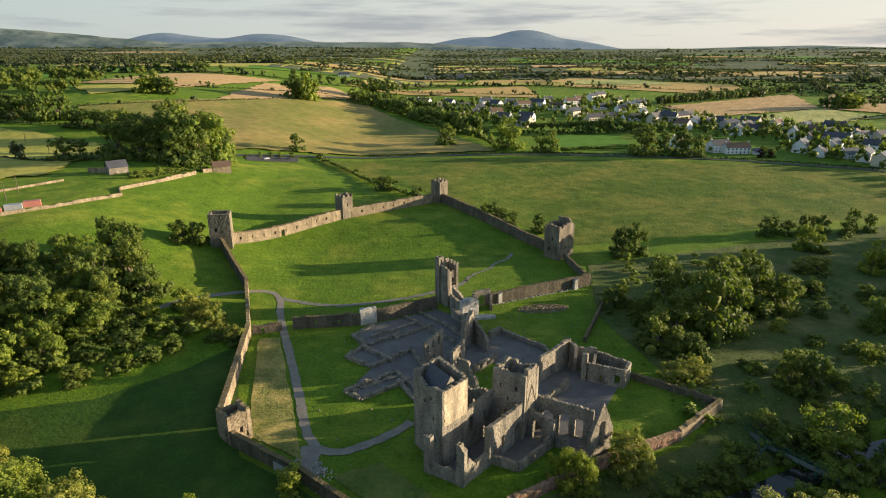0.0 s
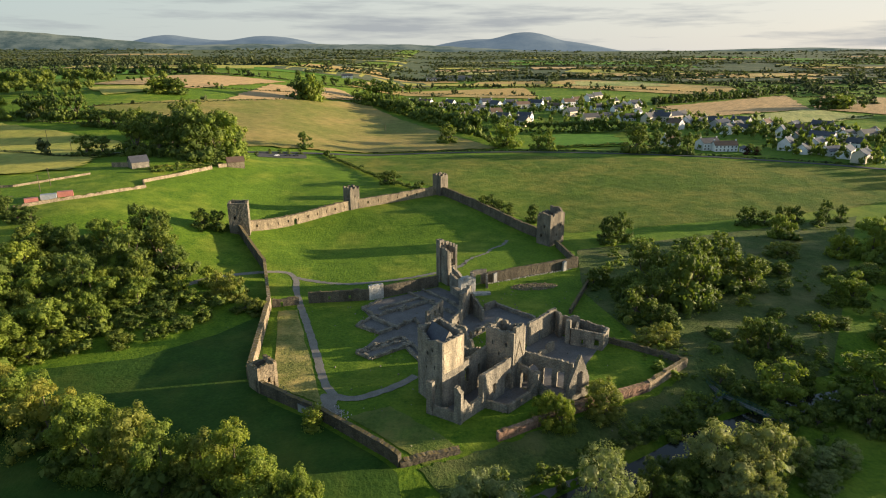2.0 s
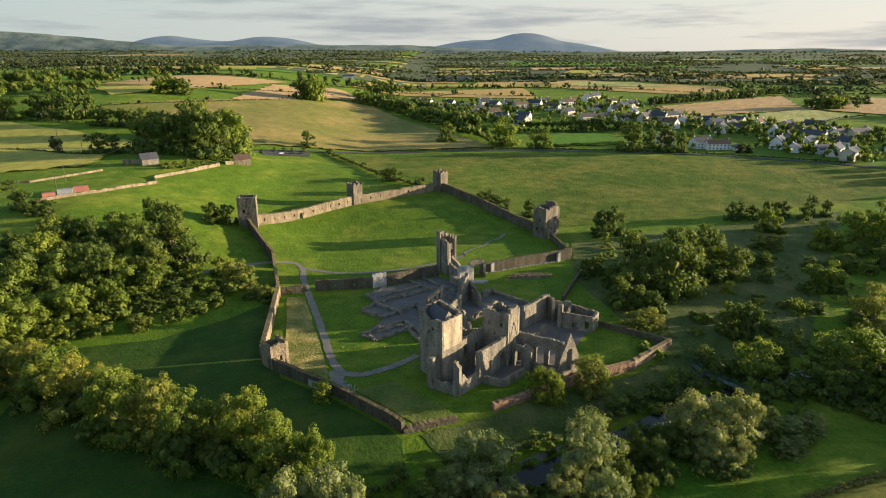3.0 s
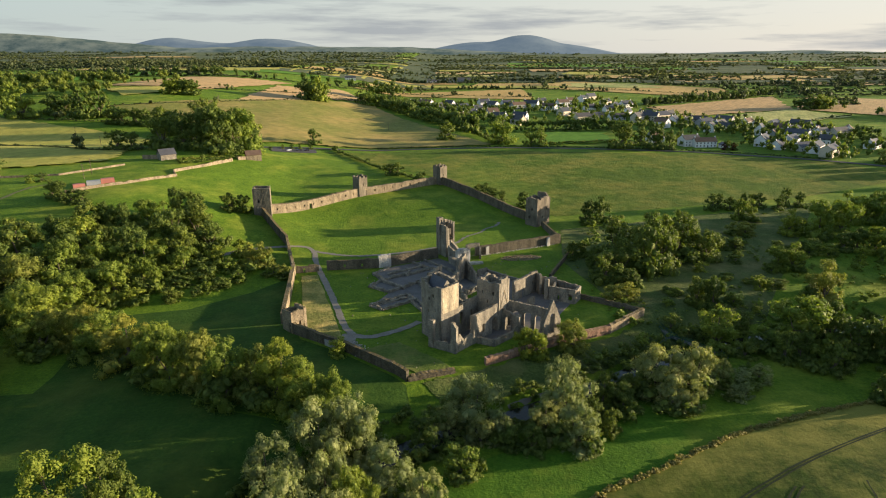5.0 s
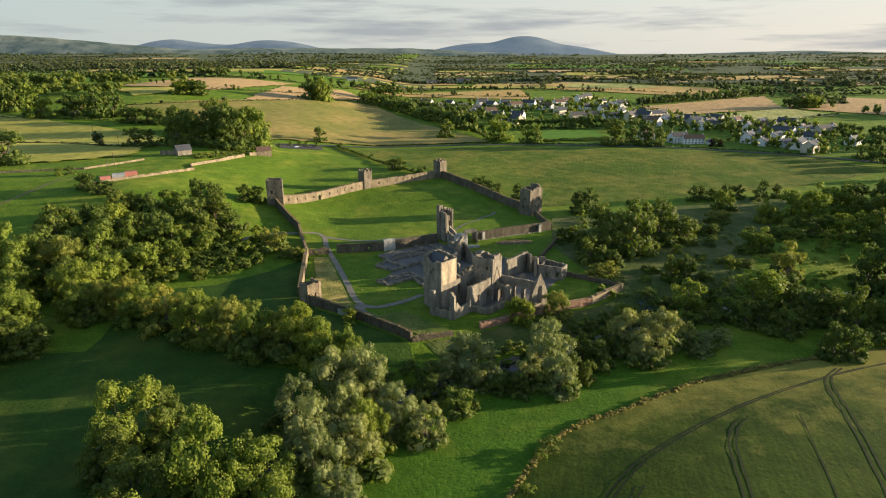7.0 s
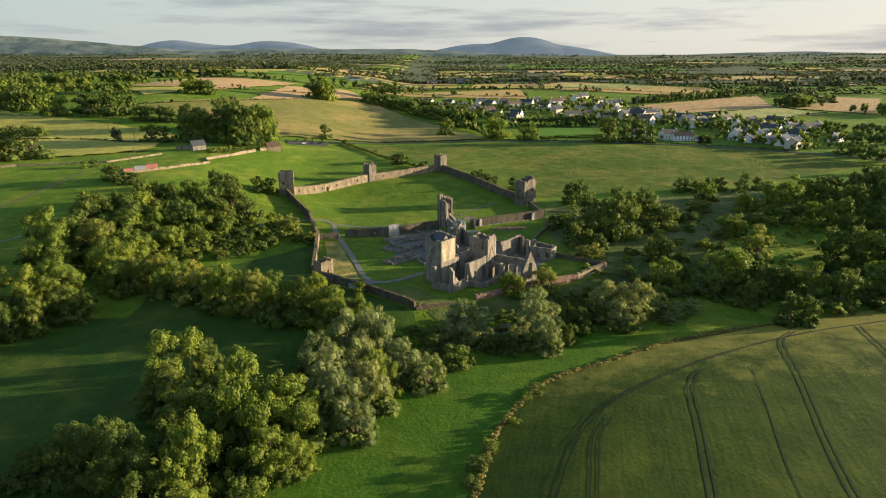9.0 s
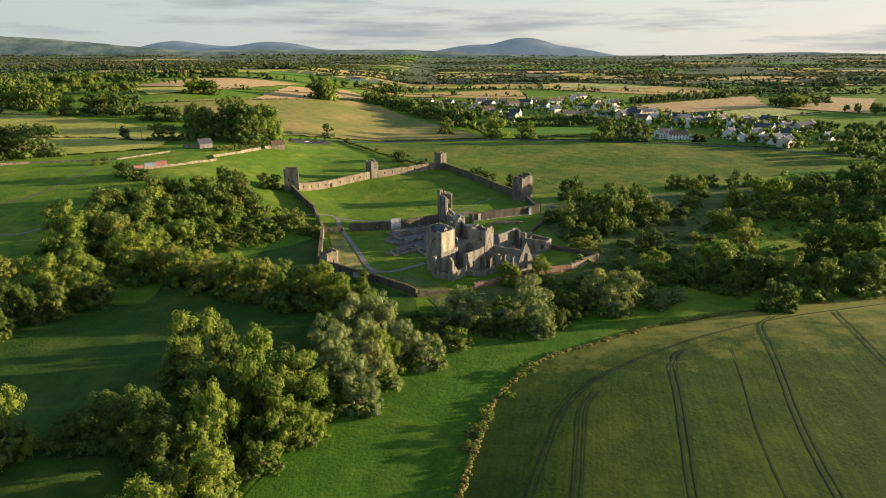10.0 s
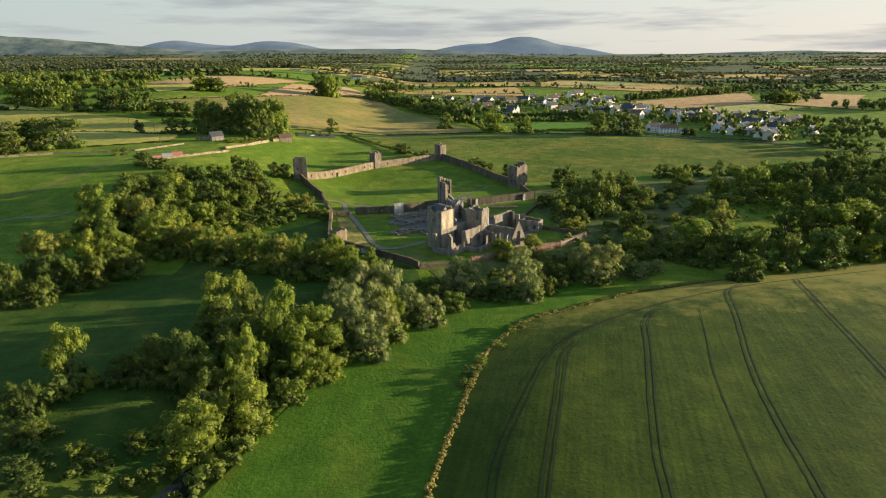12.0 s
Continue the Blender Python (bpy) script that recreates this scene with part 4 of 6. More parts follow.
# the slender ruined belfry and the broken block beside it
BT = [(-1.6, 213.8), (2.2, 207.6), (6.2, 211.9), (2.4, 218.1)]
bel = tower("belfry_tower", BT, 18, lambda k, L: [ragged(15.6, 0.5, 1.5, 90), (lambda s: (9.5 + 1.2 * noise.noise((s * 1.7, 4.4, 0)) - 0.5 * s) if 1.2 < s < 5.0 else 14.5 + 0.5 * noise.noise((s, 2, 0))), merlons(15.6, 1.4, 1.2, 4), merlons(15.8, 1.4, 1.2, 7)][k], STONE,
            {1: [(3.2, 4.4, 1.8, 3.4, "arch"), (3.8, 0, 2.2, 3.6, "arch")], 2: [(2.6, 9.8, 1.4, 3.4, "arch")], 3: [(3, 10, 1.4, 3.4, "arch")], 0: [slit(4, 11), slit(5, 6)]}, thick=0.9, cell=0.4, floor_at=9, label="slender ruined belfry with a stair turret and broken face", base=0.0)
tower("stair_turret", square(-1.0, 213.6, 2.4, 2.4, radians(40)), 19, head_block(18.8, 0.3, 4), STONE, {0: [slit(1.2, 16.4, 0.8, 1.4)], 1: [slit(1.2, 16.4, 0.8, 1.4)]}, thick=0.5, cell=0.4, floor_at=15.5, label="narrow stair turret on the ruined belfry", base=0.0)
cw((4.2, 207.6), (8.6, 204.0), 9.0, 89, 1.4, (), 0.9, -4.0, parent=bel, label="ragged sloping remnant of a torn-off wall")
blk = empty("ruined_vault", 10, 200, 0, "broken stone vault with pale repaired masonry", "ruin")
cw((3.4, 205.4), (7.6, 200.0), 7.0, 91, 1.2, amp=1.2, slope=-3.0, parent=blk)
cw((7.0, 199.0), (13.0, 202.0), 6.4, 92, 2.4, amp=0.9, parent=blk, mat=PALE)
cw((13.0, 202.0), (12.0, 208.5), 6.2, 93, 1.0, [(3, 0, 2.4, 4.4, "arch")], 0.6, parent=blk)
cw((12.0, 208.8), (18.6, 211.2), 6.4, 94, 1.0, [(3.4, 0, 2.8, 4.6, "arch")], 0.5, parent=blk)
cw((18.8, 211.0), (18.6, 204.6), 5.0, 95, 0.9, amp=0.8, slope=-2.5, parent=blk)
cw((10.0, 197.0), (19.5, 198.5), 0.9, 96, 2.6, amp=0.4, parent=blk, mat=PALE)
cw((4.0, 199.5), (9.0, 190.0), 3.0, 97, 2.0, amp=0.8, slope=1.0, parent=blk)
cw((8.4, 190.5), (9.6, 182.0), 5.5, 98, 1.6, amp=0.9, slope=3.0, parent=blk)


# ---- trees ----
def ball(rnd, c, r, rings, seg, jitter=0.12):
    """A small uneven ball: places, faces and outward normals."""
    verts, faces, normals = [], [], []
    for a_ in range(rings + 1):
        ph = math.pi * a_ / rings
        for b_ in range(seg):
            th = 2 * math.pi * (b_ + 0.5 * (a_ % 2)) / seg
            e = Vector((math.sin(ph) * math.cos(th), math.sin(ph) * math.sin(th), math.cos(ph)))
            j = rnd.uniform(1 - jitter, 1 + jitter)
            verts.append(Vector((c[0] + r[0] * j * e.x, c[1] + r[1] * j * e.y, c[2] + r[2] * j * e.z)))
            normals.append((e + Vector((rnd.uniform(-1, 1), rnd.uniform(-1, 1), rnd.uniform(-1, 1))) * 0.25).normalized())
    for a_ in range(rings):
        for b_ in range(seg):
            faces.append((a_ * seg + b_, (a_ + 1) * seg + b_, (a_ + 1) * seg + (b_ + 1) % seg, a_ * seg + (b_ + 1) % seg))
    return verts, faces, normals


def spread_dirs(rnd, count, z0=-0.75, z1=1.0):
    """Directions laid evenly round an upright axis, with some chance in them."""
    out = []
    turn = rnd.uniform(0, 6.28)
    for k in range(count):
        z = z0 + (z1 - z0) * (k + rnd.uniform(0.2, 0.8)) / count
        q = math.sqrt(max(0.0, 1 - z * z))
        a = turn + k * 2.39996 + rnd.uniform(-0.35, 0.35)
        out.append(Vector((q * math.cos(a), q * math.sin(a), z)))
    return out


def leaf_cloud(lobes, per, size, rnd, droop=0.0, core=(3, 6), heart=None, inner=0.7, bumps=0.22, fine=1.5):
    """Leaf sprays over a crown built of lobes (centre, radii): each lobe is a shaded core under a knobbly coat of small sprays.
    Gives places, faces and soft outward normals."""
    verts, faces, normals = [], [], []

    def add(v, f, n):
        i = len(verts)
        verts.extend(v)
        normals.extend(n)
        faces.extend(tuple(k + i for k in q) for q in f)

    coats = []
    for c, r in lobes:
        coats.append((c, r, per))
        if heart:
            for d in spread_dirs(rnd, 4, -0.5, 0.95):
                q = rnd.uniform(0.36, 0.58)
                coats.append((tuple(c[i] + d[i] * r[i] * 0.95 for i in range(3)), tuple(v * q for v in r), int(per * q * 0.62)))
    for c, r, count in coats:
        mid_, rr_ = Vector(c), Vector(r)
        out_ = (mid_ - Vector(heart)).normalized() if heart and (mid_ - Vector(heart)).length > 0.5 else Vector((0, 0, 1))
        off = Vector((rnd.uniform(-50, 50), rnd.uniform(-50, 50), rnd.uniform(-50, 50)))
        add(*ball(rnd, c, rr_ * inner, *core))
        for n in spread_dirs(rnd, count, -0.85, 1.0):
            if heart and n.dot(out_) < -0.4:
                continue
            knob = noise.noise(n * fine + off) + 0.5 * noise.noise(n * fine * 2.3 + off)
            p = mid_ + Vector((n.x * r[0], n.y * r[1], n.z * r[2])) * (0.60 + 0.48 * math.sqrt(rnd.random()) + bumps * knob)
            jog = Vector((rnd.uniform(-1, 1), rnd.uniform(-1, 1), rnd.uniform(-1, 1)))
            soft = (n + jog * 0.42).normalized()
            m = (n + jog * 0.7 + Vector((0, 0, 0.15))).normalized()
            u = m.cross(Vector((rnd.uniform(-1, 1), rnd.uniform(-1, 1), rnd.uniform(-0.4, 0.4)))).normalized()
            if droop:
                u = (u * (1 - droop) + Vector((0, 0, -1)) * droop).normalized()
            v = m.cross(u).normalized()
            s = size * rnd.uniform(0.6, 1.35)
            w = s * rnd.uniform(0.55, 0.9) * (0.65 if droop else 1)
            add([p - u * s * 0.6 - m * 0.15 * s, p - v * w * 0.5, p + u * s * 0.7 - m * 0.2 * s, p + v * w * 0.55], [(0, 1, 2, 3)], [soft] * 4)
    return verts, faces, normals


def limb(path, r0, r1, seg=6):
    """A tapered, bent piece of wood along a path."""
    verts, faces = [], []
    n = len(path)
    for i, p in enumerate(path):
        d = (Vector(path[min(i + 1, n - 1)]) - Vector(path[max(i - 1, 0)])).normalized()
        u = d.orthogonal().normalized()
        v = d.cross(u)
        r = r0 + (r1 - r0) * i / (n - 1)
        for k in range(seg):
            a = 2 * math.pi * k / seg
            verts.append(Vector(p) + u * r * math.cos(a) + v * r * math.sin(a))
    for i in range(n - 1):
        for k in range(seg):
            faces.append((i * seg + k, i * seg + (k + 1) % seg, (i + 1) * seg + (k + 1) % seg, (i + 1) * seg + k))
    return verts, faces


def tree_kind(name, mat, seed, stems, per, size, low=0.0, droop=0.0, label="", category="tree", spread=1.0, squat=1.0):
    """A tree 1 wide and 1 high in its own measure times 10: trunk, limbs and a crown of several leaders of unlike height; set out later by copies."""
    rnd = random.Random(seed)
    t_ = empty(name, 0, 0, 0, label, category)
    foot = 10 * low
    lobes = []
    turn = rnd.uniform(0, 6.28)
    for k in range(stems):
        a = turn + k * 2 * math.pi / max(1, stems - 1) + rnd.uniform(-0.4, 0.4)
        main = k == stems - 1
        reach = rnd.uniform(0.2, 0.7) if main else rnd.uniform(1.9, 2.9) * spread
        top = 9.7 if main else rnd.uniform(6.0, 9.0) * squat
        x, y = reach * math.cos(a), reach * math.sin(a)
        tiers = 3 if main else 2
        for j in range(tiers):
            u = (j + 0.5) / tiers
            rad = (2.0, 1.75, 1.3)[j] * rnd.uniform(0.85, 1.15) * (1.1 if main else 0.95)
            if tiers == 2:
                rad = (2.0, 1.5)[j] * rnd.uniform(0.85, 1.1)
            z = foot + 0.9 + (top - foot - 0.9 - rad * 0.9) * (j / (tiers - 1))
            out = 1.0 + 0.18 * (1 - u)
            lobes.append(((x * out + rnd.uniform(-.45, .45), y * out + rnd.uniform(-.45, .45), z), (rad, rad, rad * rnd.uniform(1.0, 1.3))))
    heart = (0, 0, 4.2)
    v, f, nn = leaf_cloud(lobes, per, size, rnd, droop, heart=heart, inner=0.58, core=(3, 5), bumps=0.26, fine=1.9)
    mesh_ob("crown", v, f, mat, t_, normals=nn)
    th = 10 * (low + 0.35)
    path = [(0, 0, -0.6), (rnd.uniform(-.1, .1), rnd.uniform(-.1, .1), th * 0.35), (rnd.uniform(-.25, .25), rnd.uniform(-.25, .25), th * 0.7), (rnd.uniform(-.4, .4), rnd.uniform(-.4, .4), th)]
    tv, tf = limb(path, 0.42, 0.18, 7)
    mesh_ob("trunk", tv, tf, BARK, t_)
    for k in range(4):
        c = lobes[(k * 3 + 1) % len(lobes)][0]
        lv, lf = limb([path[1 + k % 2], (c[0] * 0.5, c[1] * 0.5, (path[1 + k % 2][2] + c[2]) * 0.5), (c[0] * 0.9, c[1] * 0.9, c[2])], 0.16, 0.05, 5)
        mesh_ob("limb", lv, lf, BARK, t_)
    return t_


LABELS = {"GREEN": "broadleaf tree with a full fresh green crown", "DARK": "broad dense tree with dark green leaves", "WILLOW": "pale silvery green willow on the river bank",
          "OLIVE": "tree with thin yellowing olive leaves", "BUSH": "low rounded wild shrub"}


def kinds(name, mat, label, seeds, per, size, **more):
    return [tree_kind(name, mat, sd, 5 + sd % 3, per, size, label=LABELS[label], **more) for sd in seeds]


KINDS = {
    "GREEN": kinds("tree", LEAF_GREEN, "GREEN", (11, 12, 13, 14), 290, 0.255),
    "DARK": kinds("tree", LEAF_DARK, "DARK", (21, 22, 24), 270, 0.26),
    "WILLOW": kinds("willow_tree", LEAF_WILLOW, "WILLOW", (31, 32, 33), 300, 0.255, droop=0.2, low=-0.04),
    "OLIVE": kinds("tree", LEAF_OLIVE, "OLIVE", (41, 42), 270, 0.26, low=0.03),
    "BUSH": kinds("bush", LEAF_GREEN, "BUSH", (51,), 70, 0.42, low=-0.05, category="bush") + kinds("bush", LEAF_DARK, "BUSH", (52,), 70, 0.42, low=-0.05, category="bush"),
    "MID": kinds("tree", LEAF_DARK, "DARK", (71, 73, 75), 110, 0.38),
    "MIDGREEN": kinds("tree", LEAF_GREEN, "GREEN", (82, 84), 110, 0.38),
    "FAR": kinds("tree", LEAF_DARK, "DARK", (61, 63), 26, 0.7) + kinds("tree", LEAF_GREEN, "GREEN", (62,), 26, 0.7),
}
GROUPS = {"river_near": "trees along the near river bank", "river_row": "row of trees beyond the meadow", "left_grove": "grove west of the enclosure", "willows": "willows below the priory",
          "precinct": "trees round the precinct", "right_wood": "wood east of the enclosure", "right_bank": "trees on the far river bank", "far_right": "copse on the river meadow", "farm": "trees round the farm", "road": "trees by the road"}
PLANTS = [
    ('GREEN', 'left_grove', [(-131, 152, 14.5, 14), (-121, 160, 12, 13), (-142, 138, 15, 15), (-127, 172, 15, 14), (-113, 176, 12, 11), (-150, 150, 17, 15)]),
    ('DARK', 'left_grove', [(-136, 178, 18, 16), (-117, 186, 16, 13), (-128, 203, 17, 15), (-165, 200, 15, 15)]),
    ('GREEN', 'left_grove', [(-160, 182, 17, 16), (-146, 172, 17, 15), (-155, 162, 17, 15), (-103, 188, 9, 9)]),
    ('BUSH', 'left_grove', [(-122, 148, 6, 9), (-109, 152, 5, 8), (-132, 141, 6, 9), (-99, 158, 4, 7), (-88, 172, 4.5, 7), (-106, 181, 6, 8)]),
    ('DARK', 'left_grove', [(-132, 232, 16.9, 19), (-155, 206, 16.6, 18), (-171, 189, 13.8, 17), (-177, 167, 19.5, 20), (-158.7, 170.6, 18.8, 15), (-116, 260, 9.7, 15), (-121, 214, 17.6, 16), (-111, 203, 13.9, 12), (-141, 196, 12.9, 17), (-150, 186, 13.1, 16), (-121, 196, 10.7, 13), (-165, 157, 14.7, 15), (-147, 163, 12.5, 14), (-172, 149, 19.0, 17), (-126, 158, 7.3, 11), (-152, 128, 16.2, 14)]),
    ('GREEN', 'left_grove', [(-143, 218, 13.5, 19), (-130.5, 183, 13.2, 16), (-139.5, 147, 12.8, 13), (-178, 135.5, 25.3, 20), (-134, 168, 10.2, 12), (-168, 118, 19.7, 16), (-96, 200, 8.2, 6)]),
    ('OLIVE', 'left_grove', [(-160, 142.5, 19.2, 17), (-86, 189, 11.3, 14), (-72.5, 180, 6.6, 11)]),
    ('BUSH', 'left_grove', [(-96, 181, 6.3, 9), (-103, 172, 5.9, 10), (-110, 162, 5.2, 10), (-93, 165, 4.3, 7), (-118, 172, 5.8, 9)]),
    ('GREEN', 'river_row', [(-141.5, 117, 18.5, 17), (-133, 108, 13.0, 13), (-112, 106, 14.0, 14), (-90, 95, 13.5, 12), (-81.5, 87.6, 17.3, 13), (-60.8, 77.6, 17.8, 12), (-46, 76.9, 17.1, 14), (-37.2, 72.4, 15.1, 12), (-30, 69, 14.7, 9), (-157, 82, 18.5, 16), (-146, 88, 17.0, 15), (-152, 95, 19.0, 14)]),
    ('OLIVE', 'river_row', [(-125, 114, 15.5, 17), (-99.5, 99.4, 15.4, 14), (-70.9, 86, 15.6, 12), (-53, 79, 15.0, 11), (-173, 80.6, 19.4, 17)]),
    # the darker leaves here also put the shade on these trees into colour
    ('DARK', 'river_row', [(-164, 62, 16.0, 17), (-150, 68, 14.0, 15), (-140, 79, 12.5, 12), (-172, 50, 15.0, 16), (-159, 50, 10.0, 12)]),
    ('WILLOW', 'river_near', [(-30, 53, 20.3, 15), (-22.5, 58, 19.6, 14), (-40.8, 43.8, 15.1, 12), (-25.4, 36, 18.0, 9), (-12.4, 42.5, 13.5, 12), (-4.2, 37.1, 11.1, 10), (-32, 25, 20.6, 14), (-20.5, 24.5, 15.0, 11), (-23, 11, 11.0, 11), (-28, 17, 15.5, 10)]),
    ('GREEN', 'river_near', [(-19, 33, 14.0, 9), (-78, 25, 20.4, 16), (-51.5, 8.2, 28.8, 17), (-38.7, 9.3, 18.1, 15), (-58.8, -11.4, 21.7, 12), (-42, -5.3, 13.4, 11), (-37, -3, 10.1, 9), (-54.5, -28.7, 17.3, 14), (-62.5, -41, 16.3, 14), (-108, -16.2, 19.6, 11)]),
    ('DARK', 'river_near', [(-71.5, 31, 15.5, 12), (-76.7, 16, 14.0, 12), (-82, -8.8, 16.1, 20), (-66, 4, 18.4, 15), (-70, -17, 13.4, 15), (-93, -14, 9.0, 13), (-64, -27, 11.4, 11), (-105, -42, 6.0, 11), (-113, -30, 10.0, 12), (-45, 14, 19.5, 11)]),
    ('BUSH', 'river_near', [(-44.6, -16, 6.8, 8), (-76, -38, 4.6, 10), (-96, -56, 4.3, 12), (-86, -50, 5.1, 10)]),
    ('WILLOW', 'willows', [(8.8, 74, 16.9, 15), (13, 66, 10.1, 12), (2.5, 70, 11.0, 11), (34.7, 74.8, 18.5, 14), (36.5, 61.5, 13.1, 10), (28, 68, 11.0, 10), (65.6, 88, 16.1, 15), (75.4, 88.6, 15.7, 12), (85, 93, 10.1, 11), (98, 97, 5.1, 14), (70, 79, 9.5, 12), (90, 86, 5.0, 9)]),
    ('DARK', 'willows', [(21, 63, 8.0, 12), (50, 79, 10.0, 12), (54, 88, 8.3, 11), (-4, 63, 11.5, 11), (44, 70, 8.0, 9)]),
    ('BUSH', 'willows', [(4.7, 51.3, 7.1, 9)]),
    ('GREEN', 'precinct', [(29.6, 109.5, 9.0, 10.5)]),
    ('OLIVE', 'precinct', [(44.8, 114, 10.4, 10.5), (72, 150, 7.0, 15)]),
    ('BUSH', 'precinct', [(-34.5, 105.8, 5.5, 7), (86, 133, 6.2, 7)]),
    ('DARK', 'right_wood', [(90, 270, 12.9, 17), (94, 186, 22.5, 18), (84, 204, 17.6, 18), (115.6, 208, 18.2, 18), (104, 198, 19.0, 16), (71.3, 174.4, 11.3, 13), (104.5, 150, 10.5, 13), (80, 182, 14.0, 15), (78, 166, 7.0, 12), (74, 192, 9.5, 12), (127, 203, 12.0, 13), (66, 206, 7.5, 10), (134, 222, 5.5, 12), (146, 222, 5.5, 13), (120, 226, 9.0, 14), (172, 213, 5.0, 13), (186, 218, 5.0, 14)]),
    ('OLIVE', 'right_wood', [(163, 244, 6.0, 14), (157, 156.5, 15.0, 13)]),
    ('GREEN', 'right_wood', [(158, 191, 10.5, 16), (99, 124, 13.8, 14)]),
    ('BUSH', 'right_wood', [(141, 169, 3.6, 12), (134, 172, 2.5, 8), (118, 152, 4.2, 7), (95, 158, 3.0, 7), (126, 176, 2.5, 7)]),
    ('GREEN', 'right_bank', [(126, 120, 15.5, 18)]),
    ('DARK', 'right_bank', [(145.7, 112.4, 11.9, 18), (135.5, 84, 10.4, 13), (158, 100, 14.5, 19), (184, 102, 13.5, 16), (138, 121, 13.5, 12), (119, 109, 8.5, 13), (152, 118, 10.0, 13), (171, 112, 10.5, 13), (130, 103, 8.5, 12)]),
    ('BUSH', 'right_bank', [(108, 118, 6.0, 7)]),
    ('GREEN', 'right_wood', [(180.2, 275.7, 10.4, 12.8), (191.2, 245.7, 11.9, 10.4), (210.7, 241.4, 16.6, 25.7)]),
    ('BUSH', 'right_wood', [(186, 210.2, 6.5, 17.5)]),
    ('GREEN', 'right_bank', [(194.9, 113.6, 13.2, 20.4), (219.1, 144.3, 18.2, 33), (211.6, 111.8, 9.9, 13.6)]),
    ('DARK', 'right_bank', [(197.7, 152.6, 18, 23.1), (234, 141.5, 15.1, 21.3), (206.7, 144.6, 13.9, 22.9), (229.3, 115.5, 18.8, 26)]),
    ('DARK', 'far_right', [(176.1, 299.1, 9.6, 20), (196.5, 304, 9.8, 10.2), (208, 301.3, 8.5, 16.4), (224.8, 306, 11, 13.6), (285, 269.2, 22.3, 32.3), (294.7, 249.4, 19.5, 31.6), (320.8, 268.3, 22.3, 33.4), (239.8, 203.2, 15, 26.7), (250.5, 195.9, 14.6, 26.6), (269.5, 194.7, 13.9, 28.1), (208.5, 214.9, 11, 19.8), (252.4, 243.5, 16.7, 24.2), (270.3, 290.9, 14.3, 21.2), (320.4, 300.8, 16.4, 28.2), (288.7, 205, 23.4, 28.3)]),
    ('GREEN', 'far_right', [(246.6, 270.2, 17, 31.2), (222, 209, 13.9, 22.9)]),
    ('BUSH', 'far_right', [(226.6, 194.6, 9.7, 19.4), (203.7, 194.6, 8, 16.8), (257.7, 190.2, 8.2, 22.2)]),
    ('DARK', 'farm', [(-242.3, 390.7, 14, 24.4), (-251.5, 498.7, 22.3, 31.5), (-215.9, 491.7, 32.8, 23.4), (-171.4, 388.7, 32.4, 29.5), (-217.3, 447.4, 21.4, 26.1), (-157, 433.6, 18.4, 14.4), (-259.4, 500.4, 15.9, 18.1), (-165, 393.2, 27.9, 24.7), (-314.2, 314, 23.9, 54.7), (-329.7, 290.5, 16.5, 29.8), (-322.4, 309.5, 18.4, 30.4), (-203.5, 238.8, 9.5, 13.5), (-189.5, 233.9, 7.5, 13.2), (-361.2, 565.7, 28.8, 39.4), (-319.9, 534.7, 15.3, 24.3), (-294.6, 530.8, 16.6, 23.9), (-399.9, 579, 20, 28.4), (-119.2, 494, 13.3, 12.1), (-35.5, 374.6, 9, 13.9), (26.7, 317.5, 9, 12.5), (36.1, 313.8, 7.1, 12.4), (51.6, 303.4, 9.9, 7.1), (-334.1, 729.9, 17.4, 42.1), (-182.7, 807.7, 32.8, 43.6)]),
    ('DARK', 'farm', [(-92.2, 938.9, 32.8, 51.1), (-485.1, 591.3, 29, 36.2), (-521.3, 609.3, 27, 39.6), (-401.7, 579.9, 19.3, 34), (-524.9, 630.4, 29.1, 38.5), (-480.7, 614.5, 24.8, 33.3), (-186.1, 395.9, 27.7, 23.4), (-216.5, 400.2, 29.5, 27.6), (-198.1, 394.1, 21.8, 17.6), (-180, 408.4, 30.6, 23.8)]),
    ('GREEN', 'farm', [(-159.4, 401.4, 31.9, 32.5), (-426.1, 558.5, 29.7, 28.2), (-169.8, 413.5, 32.6, 35.9), (-166.2, 446.8, 25.6, 21.4)]),
    ('BUSH', 'farm', [(-237.7, 276.1, 5.5, 10.7)]),
    ('GREEN', 'road', [(6.3, 564.6, 18.6, 19.3), (61.1, 539.7, 26.9, 26.7), (91.7, 523, 18.8, 21)]),
    ('DARK', 'road', [(170.4, 504.7, 23.1, 23.5), (-112.8, 852.8, 21.6, 26.9), (193.8, 522.4, 17.1, 16.2), (199.3, 496.6, 20.6, 17), (212.8, 494.7, 17.7, 11.8), (341.3, 633, 11.6, 21.2), (549.8, 844.4, 20.5, 38.7), (601.5, 893.6, 13.5, 25), (367.7, 423, 11.9, 14.4), (415.2, 512.7, 11.9, 18.7), (375.9, 589.3, 11, 23.8), (370.9, 625, 10.9, 19.7), (264.9, 491, 8.8, 6.7), (270.9, 490.8, 7, 6.7), (365.8, 357.9, 11.5, 15.7)]),
]
rt = random.Random(5)
used = set()


# trees beside the cornfield, whose long shadows lie over it


